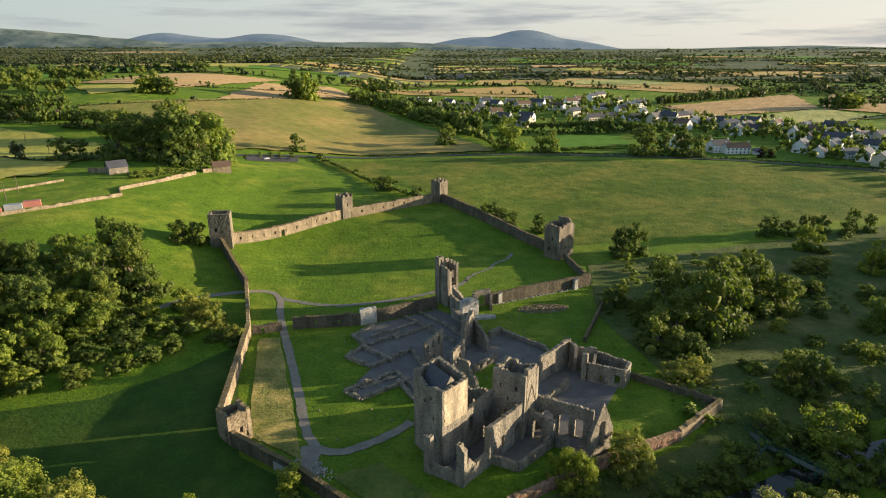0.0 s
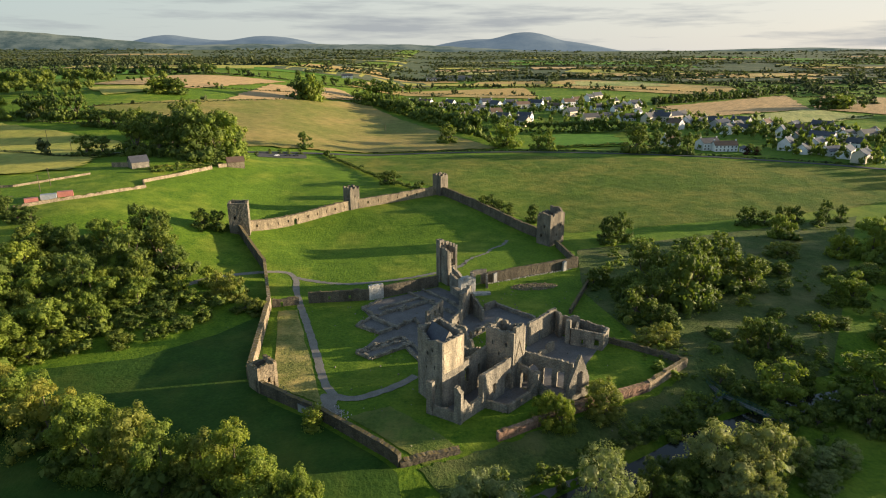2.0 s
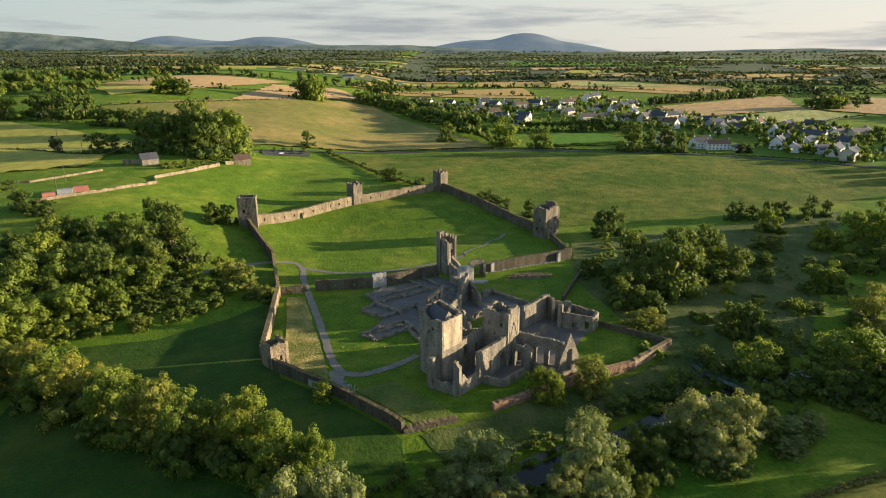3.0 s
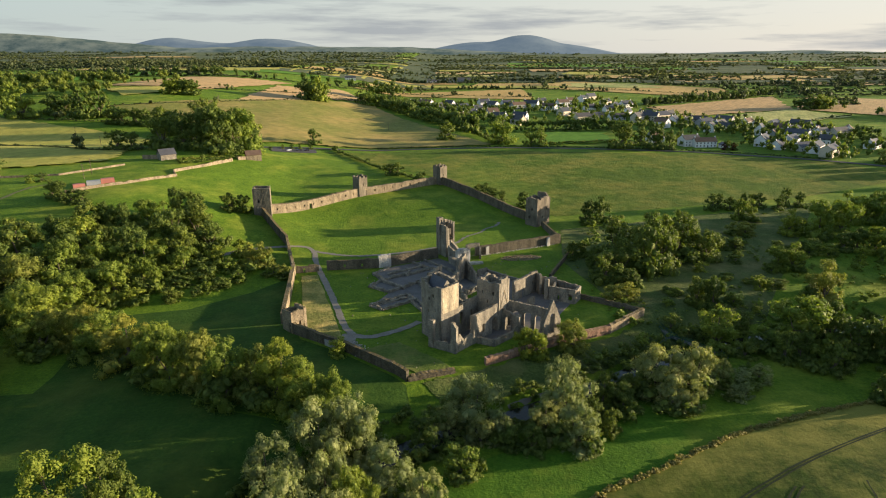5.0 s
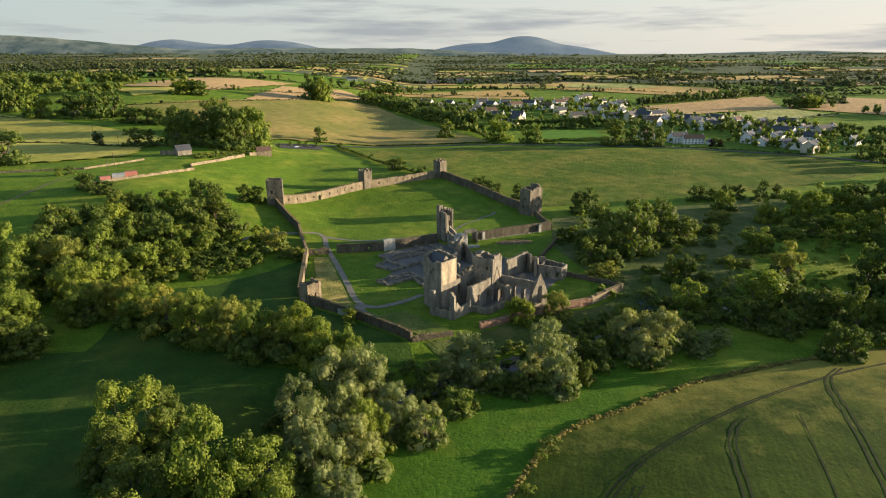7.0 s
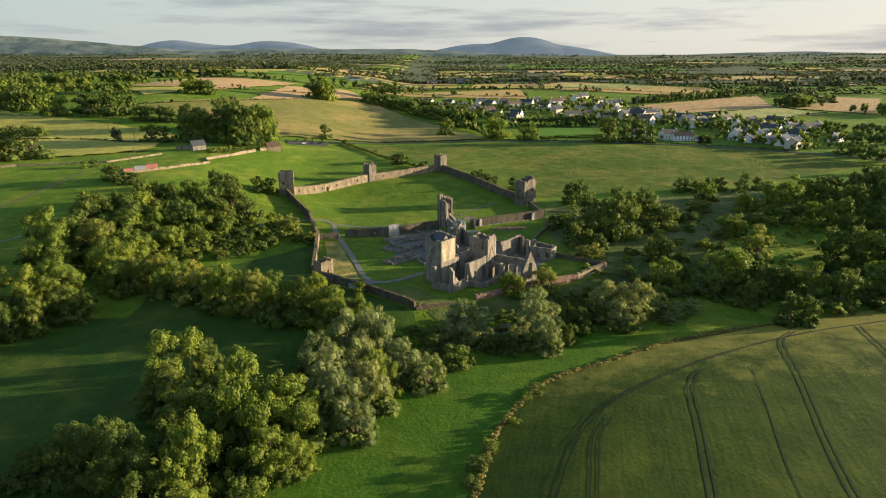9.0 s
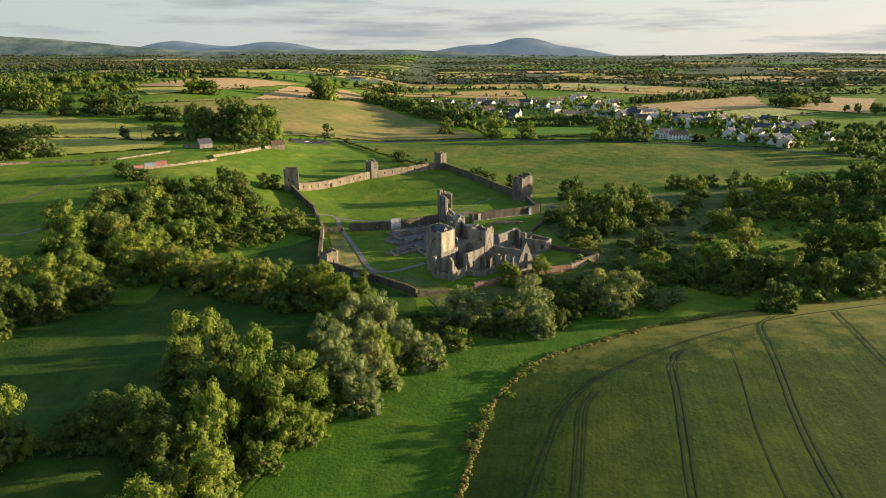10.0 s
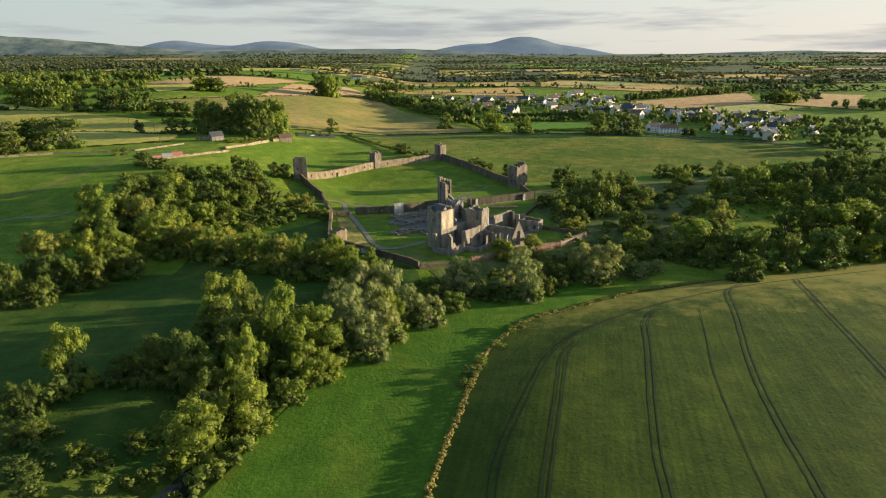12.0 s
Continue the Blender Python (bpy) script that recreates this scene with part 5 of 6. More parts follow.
def plant(proto, x, y, h, w, group=""):
    m = Matrix.LocRotScale((x, y, ground(x, y) - 0.1), Euler((0, 0, rt.uniform(0, 6.28))), (w / 8.7 * rt.uniform(0.95, 1.05), w / 8.7 * rt.uniform(0.95, 1.05), h / 9.6))
    if proto not in used:
        used.add(proto)
        proto.matrix_basis = m
        return tagged(proto, group=group)
    ob = copy_thing(proto, Matrix.Identity(4))
    ob.matrix_basis = m
    return tagged(ob, group=group)


for kind_, grove, rows_ in PLANTS:
    for k, (x, y, h, w) in enumerate(rows_):
        mid_pool = KINDS["MIDGREEN"] if kind_ == "GREEN" else KINDS["MID"]
        pool = KINDS["FAR"] if y > 560 else mid_pool if kind_ in ("GREEN", "DARK") and (y > 140 or grove in ("right_wood", "right_bank")) else KINDS[kind_]
        if grove == "river_row":
            h, w = h * 1.05, w * 1.08
        if grove in ("right_wood", "right_bank") and kind_ != "BUSH":
            h, w = h * 1.18, w * 1.06
        if grove == "far_right":
            for side in (-1, 0, 1) if w > 19 else (-1, 1):
                plant(pool[(k + side) % len(pool)], x + side * 0.3 * w, y + rt.uniform(-5, 5), h * rt.uniform(0.85, 1.15), min(w * 0.55, h * 0.95) * rt.uniform(0.85, 1.15), GROUPS[grove])
        elif w > 1.08 * h and kind_ != "BUSH" or w > 1.7 * h:
            for side in (-1, 1):
                plant(pool[rt.randrange(len(pool))], x + side * 0.22 * w, y + rt.uniform(-3, 3), h * rt.uniform(0.88, 1.08), w * rt.uniform(0.62, 0.74), GROUPS[grove])
        else:
            plant(pool[k % len(pool)], x, y, h * 1.02, w * 1.16, GROUPS[grove])


# ---- hedges, far woods ----
def tuft_template(seed, n, size, lobes_n=5, core=(2, 5)):
    rnd = random.Random(seed)
    lobes = [((rnd.uniform(-.28, .28), rnd.uniform(-.28, .28), rnd.uniform(.3, .72)), (rnd.uniform(.17, .28),) * 3) for _ in range(lobes_n)]
    return leaf_cloud(lobes, n, size, rnd, inner=0.8, core=core)


TUFTS = [tuft_template(s, 10, 0.17) for s in range(5)]
FINE = [tuft_template(20 + s, 22, 0.13) for s in range(4)]
THICK = [tuft_template(80 + s, 15, 0.17) for s in range(4)]
MINI = [tuft_template(40 + s, 5, 0.24, 3, (2, 4)) for s in range(6)]
DOTS = [tuft_template(60 + s, 3, 0.3, 2, (2, 4)) for s in range(6)]


def scatter(name, spots, mat, label, category, pool=TUFTS):
    """Many small trees or shrubs in one object: spots are (x, y, height, width)."""
    rnd = random.Random(len(spots))
    vv, ff, nn, n = [], [], [], 0
    packs = [(np.array([tuple(v) for v in t[0]]), t[1], np.array([tuple(v) for v in t[2]])) for t in pool]
    for x, y, h, w in spots:
        v, f, nv = packs[rnd.randrange(len(packs))]
        a = rnd.uniform(0, 6.28)
        c, s = math.cos(a), math.sin(a)
        p = np.empty_like(v)
        p[:, 0] = x + w * (v[:, 0] * c - v[:, 1] * s)
        p[:, 1] = y + w * (v[:, 0] * s + v[:, 1] * c)
        p[:, 2] = ground(x, y) + h * (v[:, 2] - 0.02) * 1.08
        vv.append(p)
        m_ = np.empty_like(nv)
        m_[:, 0], m_[:, 1], m_[:, 2] = nv[:, 0] * c - nv[:, 1] * s, nv[:, 0] * s + nv[:, 1] * c, nv[:, 2]
        nn.append(m_)
        ff += [tuple(i + n for i in q) for q in f]
        n += len(v)
    return tagged(mesh_ob(name, np.concatenate(vv).tolist(), ff, mat, normals=np.concatenate(nn).tolist()), label, category, kind="stuff")


def hedge_spots(line, h, w, gap, seed, trees=0.0, tree_h=11):
    rnd = random.Random(seed)
    out = []
    for p in along(line, gap):
        if trees and rnd.random() < trees:
            t_ = tree_h * rnd.uniform(0.6, 1.2)
            out.append((p.x + rnd.uniform(-2, 2), p.y + rnd.uniform(-2, 2), t_, t_ * rnd.uniform(0.8, 1.1)))
        out.append((p.x + rnd.uniform(-.4, .4), p.y + rnd.uniform(-.4, .4), h * rnd.uniform(0.6, 1.25), w * rnd.uniform(0.8, 1.3)))
    return out


def hedge(line, h, w, gap, seed, trees=0.0, tree_h=11, mat=None, label="thick green field hedge", pool=TUFTS):
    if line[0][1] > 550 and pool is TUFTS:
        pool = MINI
    return scatter("hedge", hedge_spots(line, h, w, gap, seed, trees, tree_h), mat or LEAF_HAZED, label, "hedge", pool)


hedge([(-99, 476), (-75, 440), (-40, 381), (-14, 352)], 3.0, 4.2, 2.2, 1, 0.08, 6, LEAF_DARK, pool=FINE)
hedge([(-60, 497), (0, 508), (100, 511), (216, 488), (268, 466), (325, 440)], 2.0, 3.0, 2.2, 2, 0.0)
hedge([(100, 526), (176, 546)], 3.4, 3.6, 2.0, 3, 0.0, 5, LEAF_DARK)
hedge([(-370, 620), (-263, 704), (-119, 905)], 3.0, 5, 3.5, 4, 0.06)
hedge([(-105, 890), (-40, 760), (20, 640), (58, 530)], 9, 12, 5.0, 5, 0.35, 15, LEAF_DARK, "wide overgrown hedge of dark trees")
hedge([(-90, 900), (-20, 770), (45, 640)], 9, 12, 6.0, 6, 0.3, 15, LEAF_DARK, "wide overgrown hedge of dark trees")
hedge([(60, 640), (110, 628), (190, 640), (260, 650)], 8, 11, 5.0, 7, 0.3, 12, LEAF_DARK, "tall dark hedge behind the bright lawn")
hedge([(-480, 345), (-380, 430), (-250, 385), (-180, 440)], 2.4, 4, 3.0, 8, 0.02)
hedge([(-520, 560), (-317, 540), (-250, 520)], 3.0, 5, 3.5, 9, 0.1, 14)
hedge([(-330, 800), (-120, 925), (40, 1100)], 3.0, 6, 4, 10, 0.12)
hedge([(318, 893), (334, 773), (422, 702), (560, 772)], 2.6, 5, 4, 11, 0.05)
hedge([(318, 900), (470, 985), (622, 1110)], 7, 11, 6, 12, 0.4, 14)
hedge([(534, 871), (700, 990)], 2.6, 5, 4, 13, 0.05)
hedge([(-460, 1070), (-263, 1045), (-180, 1030), (-91, 1100), (164, 1045)], 3, 7, 5, 14, 0.2)
hedge([(228, 1330), (539, 1050), (640, 1015)], 3, 7, 5, 15, 0.2)
hedge([(-170, 1085), (-20, 1200), (165, 1235), (330, 1170)], 4, 8, 5, 16, 0.5, 13)
hedge([(215, 1260), (310, 1500), (590, 1250), (514, 995)], 4, 8, 5, 17, 0.5, 13)
# the bank of weeds between meadow and corn
weeds = hedge_spots([p for p in BANK[1:-2]], 1.2, 2.1, 0.9, 21)
scatter("weed_bank", weeds, LEAF_STRAW, "strip of tall weeds along the cornfield's edge", "weeds", FINE)
# reeds and scrub along the river and in the rank meadow
rs = random.Random(9)
scrub = []
for p in along(RIVER[2:-2], 2.2):
    for side in (-1, 1):
        o = side * rs.uniform(4.5, 12)
        scrub.append((p.x + o * 0.6 + rs.uniform(-2, 2), p.y - o * 0.75 + rs.uniform(-2, 2), rs.uniform(1.5, 5.5), rs.uniform(3, 6.5)))
scrub = [s for s in scrub if to_line(RIVER, s[0], s[1])[0] > 3.0]
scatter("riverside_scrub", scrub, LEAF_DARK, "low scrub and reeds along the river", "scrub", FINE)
scrub2 = []
while len(scrub2) < 760:
    x, y = rs.uniform(62, 330), rs.uniform(110, 310)
    if noise.noise((x / 40, y / 40, 2.2)) > -0.05 and to_line(RIVER, x, y)[1] > 0 and to_line(RIVER, x, y)[0] > 10 and y - 0.45 * x > 70 - 30 and y < 230 + 0.3 * x:
        k = rs.random() ** 3
        scrub2.append((x, y, 0.6 + 3.0 * k, 1.4 + 4.2 * k))
scatter("meadow_scrub", scrub2, LEAF_GREEN, "weeds and young bushes in the rank meadow", "scrub", TUFTS)

for x, y, h, w in ((97, 122, 5, 7), (84, 110, 5, 7), (94, 112, 7, 9), (104, 112, 6, 8), (112, 118, 7, 9), (70, 118, 5, 6), (63, 108, 4, 6), (9.5, -3, 3.0, 6.5), (12.5, 4, 2.8, 5.5), (7.0, -10, 2.2, 5.0), (28.5, 33, 3.2, 7.5), (25.5, 29.5, 2.4, 5.0), (20.5, 16, 2.0, 4.5), (126, 220, 5, 7), (140, 199, 6, 8), (134, 164, 6, 7), (112, 163, 5, 7), (126, 149, 4, 6), (150, 185, 5, 7), (118, 186, 5, 7)):
    plant(KINDS["BUSH"][rt.randrange(2)], x, y, h, w, "shrubs along the river")
under = []
for kind_, grove, rows_ in PLANTS:
    if grove in ("farm", "road", "precinct", "far_right"):
        continue
    for x, y, h, w in rows_:
        for _ in range(7):
            a = rs.uniform(0, 6.28)
            q = w * rs.uniform(0.2, 0.62)
            t_ = rs.uniform(1.5, 0.42 * h + 1.5)
            under.append((x + q * math.cos(a), y + q * math.sin(a), t_, t_ * rs.uniform(0.9, 1.4) + 1.0))
under = [s for s in under if to_line(RIVER, s[0], s[1])[0] > 6.5]
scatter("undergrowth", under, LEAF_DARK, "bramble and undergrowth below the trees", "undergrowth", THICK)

# far plain in the greyed green that carries painted haze
sheet("far_plain", [(-4300, 1450), (4300, 1450)], [(-4300, 4880), (4300, 4880)], HAZEGREEN, 0.55, 60, 40, "far green plain under the hills, muted with painted haze", "plain")

# woods and copses of the middle distance
rw = random.Random(41)


def wood(x, y, rx, ry, count, h0, h1, turn=0.0):
    out = []
    for _ in range(count):
        u, v = rw.gauss(0, 0.55) * rx, rw.gauss(0, 0.55) * ry
        h = rw.uniform(h0, h1)
        out.append((x + u * math.cos(turn) - v * math.sin(turn), y + u * math.sin(turn) + v * math.cos(turn), h, h * rw.uniform(0.75, 1.05)))
    return out


def treeline(line, gap, h0, h1, miss=0.15):
    out = []
    for p in along(line, gap):
        if rw.random() > miss:
            h = rw.uniform(h0, h1)
            out.append((p.x + rw.gauss(0, 0.2) * gap, p.y + rw.gauss(0, 0.25) * gap, h, h * rw.uniform(0.75, 1.1)))
    return out


groves = wood(-630, 780, 110, 50, 60, 14, 22) + wood(-500, 705, 60, 20, 20, 10, 16, 0.4) + wood(-680, 680, 80, 30, 34, 14, 22) + wood(-560, 850, 120, 30, 40, 12, 20)
groves += wood(-335, 738, 22, 10, 12, 12, 20) + wood(-440, 715, 26, 14, 10, 10, 17) + wood(-180, 810, 16, 12, 8, 18, 27)
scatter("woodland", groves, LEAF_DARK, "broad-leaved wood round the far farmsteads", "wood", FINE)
lines_ = treeline([(-620, 1010), (-420, 1050), (-250, 1060), (-60, 1110)], 13, 10, 19, 0.3) + treeline([(-500, 880), (-380, 850), (-300, 830)], 10, 5, 11, 0.3)
lines_ += treeline([(-110, 885), (-30, 770), (40, 640)], 7, 13, 20, 0.1) + treeline([(-80, 900), (20, 780), (70, 650)], 8, 10, 17, 0.15)
lines_ += treeline([(-10, 860), (60, 800), (130, 790)], 9, 8, 14, 0.2) + treeline([(96, 652), (150, 648), (205, 646)], 5.5, 10, 15, 0.0) + treeline([(205, 640), (290, 600), (350, 560)], 10, 8, 14, 0.25)
lines_ += treeline([(318, 905), (470, 990), (630, 1110)], 9, 10, 17, 0.1) + treeline([(330, 900), (460, 975), (560, 1040)], 9, 9, 14, 0.2)
lines_ += wood(560, 850, 30, 12, 16, 10, 18) + wood(660, 760, 60, 26, 30, 10, 18) + wood(480, 560, 60, 40, 34, 7, 15) + wood(430, 470, 40, 40, 26, 7, 14) + wood(380, 400, 22, 22, 14, 8, 14)
scatter("woodland", lines_, LEAF_DARK, "tall dark tree belts round the village", "wood", FINE)
# far countryside: long hedgerows, copses and fields out to the hills
rf = random.Random(77)
for band, (y0, y1, count) in enumerate(((1000, 1500, 44), (1500, 2300, 66), (2300, 3400, 70), (3400, 4700, 56))):
    spots = []
    for _ in range(count):
        y = rf.uniform(y0, y1)
        x = rf.uniform(-0.85, 0.85) * y
        if band == 0 and -520 < x < 680 and y < 1380:
            continue
        ang = rf.choice((0.05, 0.15, -0.1, -0.02, 1.2)) + rf.uniform(-0.1, 0.1)
        length = rf.uniform(180, 620)
        line = [(x - math.cos(ang) * length / 2, y - math.sin(ang) * length / 2), (x + rf.uniform(-15, 15), y + rf.uniform(-15, 15)), (x + math.cos(ang) * length / 2, y + math.sin(ang) * length / 2)]
        spots += hedge_spots(line, 6 + band, 14 + 9 * band, 9 + 7 * band, rf.random(), 0.4, 14)
    for _ in range(int(count * 0.35)):
        y = rf.uniform(y0, y1)
        x = rf.uniform(-0.85, 0.85) * y
        if band == 0 and -520 < x < 680 and y < 1380:
            continue
        for _ in range(rf.randrange(8, 26)):
            h = rf.uniform(9, 18)
            spots.append((x + rf.gauss(0, 50 + 30 * band), y + rf.gauss(0, 9 + 3 * band), h, h * rf.uniform(0.9, 1.3) * (1.1 + 0.4 * band)))
    # these leaves carry the haze in their colour
    scatter("distant_woods", spots, LEAF_HAZED, "far hedgerows and copses of the plain", "woods", MINI if band < 2 else DOTS)
    mats_ = (HAZEGREEN, RIPE, STUBBLE, HAZEGREEN, BARLEY, DRY, HAZEGREEN, SHEEP)
    if band < 3:
        for _ in range((26, 34, 30)[band]):
            y = rf.uniform(max(1250, y0), y1)
            x = rf.uniform(-0.8, 0.8) * y
            wdt, dpt, sk = rf.uniform(160, 420), rf.uniform(60, 160), rf.uniform(-40, 40)
            sheet("field", [(x, y), (x + wdt, y + sk)], [(x + sk, y + dpt), (x + wdt + sk * 0.6, y + dpt + sk)], rf.choice(mats_), 1.6 + 0.4 * band + 0.01 * rf.random(), 8, 8, "distant field between hedgerows", "field")


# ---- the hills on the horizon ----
# haze is put into the hills as greyed colour and a faint emission
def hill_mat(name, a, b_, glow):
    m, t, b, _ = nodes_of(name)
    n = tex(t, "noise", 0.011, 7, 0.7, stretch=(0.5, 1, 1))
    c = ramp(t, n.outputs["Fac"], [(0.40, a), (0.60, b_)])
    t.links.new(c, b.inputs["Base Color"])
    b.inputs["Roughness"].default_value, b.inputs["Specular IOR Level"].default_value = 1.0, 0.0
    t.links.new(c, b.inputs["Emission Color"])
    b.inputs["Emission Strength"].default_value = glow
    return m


def hills(name, y, peaks, x0, x1, foot, mat, label, rough=6.0, seed=0, deep=160):
    """A ridge standing on the far plain: peaks are (x, half width, height)."""
    verts, faces, n = [], [], 150
    for i in range(n + 1):
        x = x0 + (x1 - x0) * i / n
        h = foot[1] + (foot[0] - foot[1]) * sst(x1, x1 - 0.35 * (x1 - x0), x)
        for c, w, p in peaks:
            u = abs(x - c) / w
            h += p * (max(0.0, math.cos(min(u, 1) * math.pi / 2)) ** 1.6)
        h += rough * (noise.noise((x / 260, seed, 0.2)) + 0.5 * noise.noise((x / 90, seed, 1.2)))
        g = ground(x, y)
        verts += [(x, y - deep, g - 30), (x, y - deep * 0.45, g + (h - g) * 0.55), (x, y, max(h, g - 20)), (x, y + deep * 0.4, g - 30)]
    for i in range(n):
        for j in range(3):
            faces.append((i * 4 + j, (i + 1) * 4 + j, (i + 1) * 4 + j + 1, i * 4 + j + 1))
    return tagged(mesh_ob(name, verts, faces, mat, smooth=True), label, "hills", kind="structure")


# both hill colours are tinted and glow to stand for haze
HILL_BLUE = hill_mat("haze_blue_far_hill", (0.092, 0.118, 0.140), (0.118, 0.143, 0.158), 0.52)
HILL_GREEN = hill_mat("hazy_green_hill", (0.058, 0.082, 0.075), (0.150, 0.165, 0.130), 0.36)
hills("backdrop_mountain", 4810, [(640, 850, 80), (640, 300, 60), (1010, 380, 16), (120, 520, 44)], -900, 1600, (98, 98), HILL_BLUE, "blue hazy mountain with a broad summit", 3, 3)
hills("backdrop_hills", 4840, [(-2080, 520, 100), (-1330, 620, 92)], -2900, -300, (124, 124), HILL_BLUE, "distant hills, haze-blue and faintly glowing", 4, 5)
hills("backdrop_ridge", 4600, [(-3700, 2100, 128), (-1200, 700, 16), (-300, 700, 20), (400, 500, 10)], -5000, 1300, (140, 92), HILL_GREEN, "low green wooded ridge with haze put into its colour", 8, 7)
hills("backdrop_rise", 4700, [(2700, 1000, 22)], 700, 5000, (102, 102), HILL_GREEN, "low green wooded ridge with haze put into its colour", 3, 9)



# ---- houses and farm ----
def house(x, y, turn, long, wide, eaves, rise, wall, roof, label, group="houses of the village", chimneys=1, windows=True):
    """A gabled house: walls with gables, roof with overhang, chimneys, a door, and single windows with their panes."""
    h_ = empty("house", x, y, None, label, "house", group)
    z0 = ground(x, y)
    c, s = math.cos(turn), math.sin(turn)

    def w(u, v, z):
        return (x + u * c - v * s, y + u * s + v * c, z0 + z)
    a, b = long / 2, wide / 2
    vs = [w(-a, -b, -1.5), w(a, -b, -1.5), w(a, b, -1.5), w(-a, b, -1.5), w(-a, -b, eaves), w(a, -b, eaves), w(a, b, eaves), w(-a, b, eaves), w(-a, 0, eaves + rise), w(a, 0, eaves + rise)]
    mesh_ob("wall", vs, [(0, 1, 5, 4), (1, 2, 6, 9, 5), (2, 3, 7, 6), (3, 0, 4, 8, 7)], wall, h_)
    o, e, k = 0.35, 0.4, rise / b
    rv_, rf_ = [], []
    for side in (-1, 1):
        i = len(rv_)
        rv_ += [w(-a - o, side * (b + e), eaves - e * k + 0.06), w(a + o, side * (b + e), eaves - e * k + 0.06), w(a + o, 0, eaves + rise + 0.06), w(-a - o, 0, eaves + rise + 0.06)]
        rv_ += [(p[0], p[1], p[2] + 0.22) for p in rv_[i:i + 4]]
        rf_ += [(i, i + 1, i + 2, i + 3), (i + 4, i + 5, i + 6, i + 7), (i, i + 1, i + 5, i + 4), (i, i + 3, i + 7, i + 4), (i + 1, i + 2, i + 6, i + 5)]
    mesh_ob("roof", rv_, rf_, roof, h_)
    for k_ in range(chimneys):
        u = (-a + 0.6) if k_ == 0 else (a - 0.6)
        cv = [w(u + du, dv, zz) for zz in (eaves + rise - 0.8, eaves + rise + 1.3) for du, dv in ((-.5, -.4), (.5, -.4), (.5, .4), (-.5, .4))]
        mesh_ob("chimney", cv, [(0, 1, 5, 4), (1, 2, 6, 5), (2, 3, 7, 6), (3, 0, 4, 7), (4, 5, 6, 7)], wall, h_)
    floors = (1.0,) if eaves < 3.6 else (0.9, 3.5)
    for side in (-1, 1) if windows else ():
        for f_ in floors:
            n = max(2, int(long / 3.4))
            for i in range(n):
                u = -a + (i + 0.5) * long / n
                if side == -1 and f_ == floors[0] and i == n // 2:
                    dv_ = [w(u + du, side * (b + 0.05), zz) for zz in (0, 2.1) for du in (-.5, .5)]
                    mesh_ob("door", dv_, [(0, 1, 3, 2)], CARDARK, h_)
                    continue
                wn = [w(u + du, side * (b + 0.04), f_ + zz) for zz in (0, 1.25) for du in (-.65, .65)]
                mesh_ob("window", wn, [(0, 1, 3, 2)], GLASS, h_)
    return h_


HOUSES = [(-24, 891), (-4, 856), (31, 856), (65, 889), (69, 771), (100, 874), (114, 854), (136, 874), (75, 731), (102, 731), (186, 887), (232, 959), (217, 840), (241, 822), (206, 753), (228, 734), (252, 768), (251, 719), (270, 728), (286, 733), (285, 687), (311, 705), (316, 687), (215, 543), (315, 498), (334, 489), (338, 476), (339, 457), (372, 567), (413, 603), (384, 534), (351, 604), (357, 586), (368, 669), (306, 628), (39, 781), (157, 835), (185, 806), (262, 924), (277, 864), (317, 669), (330, 644), (391, 652), (396, 619), (385, 553), (424, 581)]
rh = random.Random(3)
more = [(x + rh.uniform(16, 26) * rh.choice((-1, 1)), y + rh.uniform(14, 40) * rh.choice((-1, 1))) for x, y in HOUSES[:]]
HOUSES += [q for q in more if q[1] > 470 and all(dist(q, h) > 17 for h in HOUSES)]
for k, (x, y) in enumerate(HOUSES):
    big = rh.random() < 0.65
    wall_, wl = rh.choice(((WHITE, "white"), (WHITE, "white"), (WHITE, "white"), (CREAM, "cream"), (GREYWASH, "grey")))
    roof_, rl = rh.choice(((SLATE, "slate"), (SLATE, "slate"), (TILE_DARK, "dark tiled"), (TILE_BROWN, "brown tiled")))
    house(x, y, rh.choice((0.45, 0.7, 0.85, -0.75)) + rh.uniform(-0.2, 0.2), rh.uniform(14, 24), rh.uniform(9, 12), 6.6 if big else 4.0, rh.uniform(3.6, 5.0), wall_, roof_,
          "%s rendered %s with a %s roof" % (wl, "two-storey house" if big else "bungalow", rl), chimneys=rh.choice((1, 2)))
house(252, 512, 0.06, 21, 8, 5.6, 3.4, WHITE, TILE_BROWN, "long white rendered house with a brown tiled roof", chimneys=2)
house(268, 505, 1.6, 9, 7, 3.0, 2.2, WHITE, SLATE, "white rendered annex with a slate roof")
house(-193, 352, 0.75, 10.5, 7.5, 3.8, 3.4, STONE, SLATE, "stone farm cottage with pale gable and slate roof", "farm buildings", 0, False)
house(-142, 383, 0.45, 11, 7, 3.8, 2.8, OLDWALL, TILE_BROWN, "low stone farm outbuilding with mossy roof", "farm buildings", 0, False)
house(40, 1480, 0.1, 60, 26, 6, 4, GREYWASH, TILE_DARK, "large dark farm shed among trees", "farm buildings", 0)
house(-20, 1440, 0.2, 30, 14, 5, 3, WHITE, TILE_DARK, "white farm building among trees", "farm buildings", 0)
house(-190, 1240, 0.2, 22, 10, 5, 3, WHITE, SLATE, "white farmhouse among trees", "farm buildings", 1)
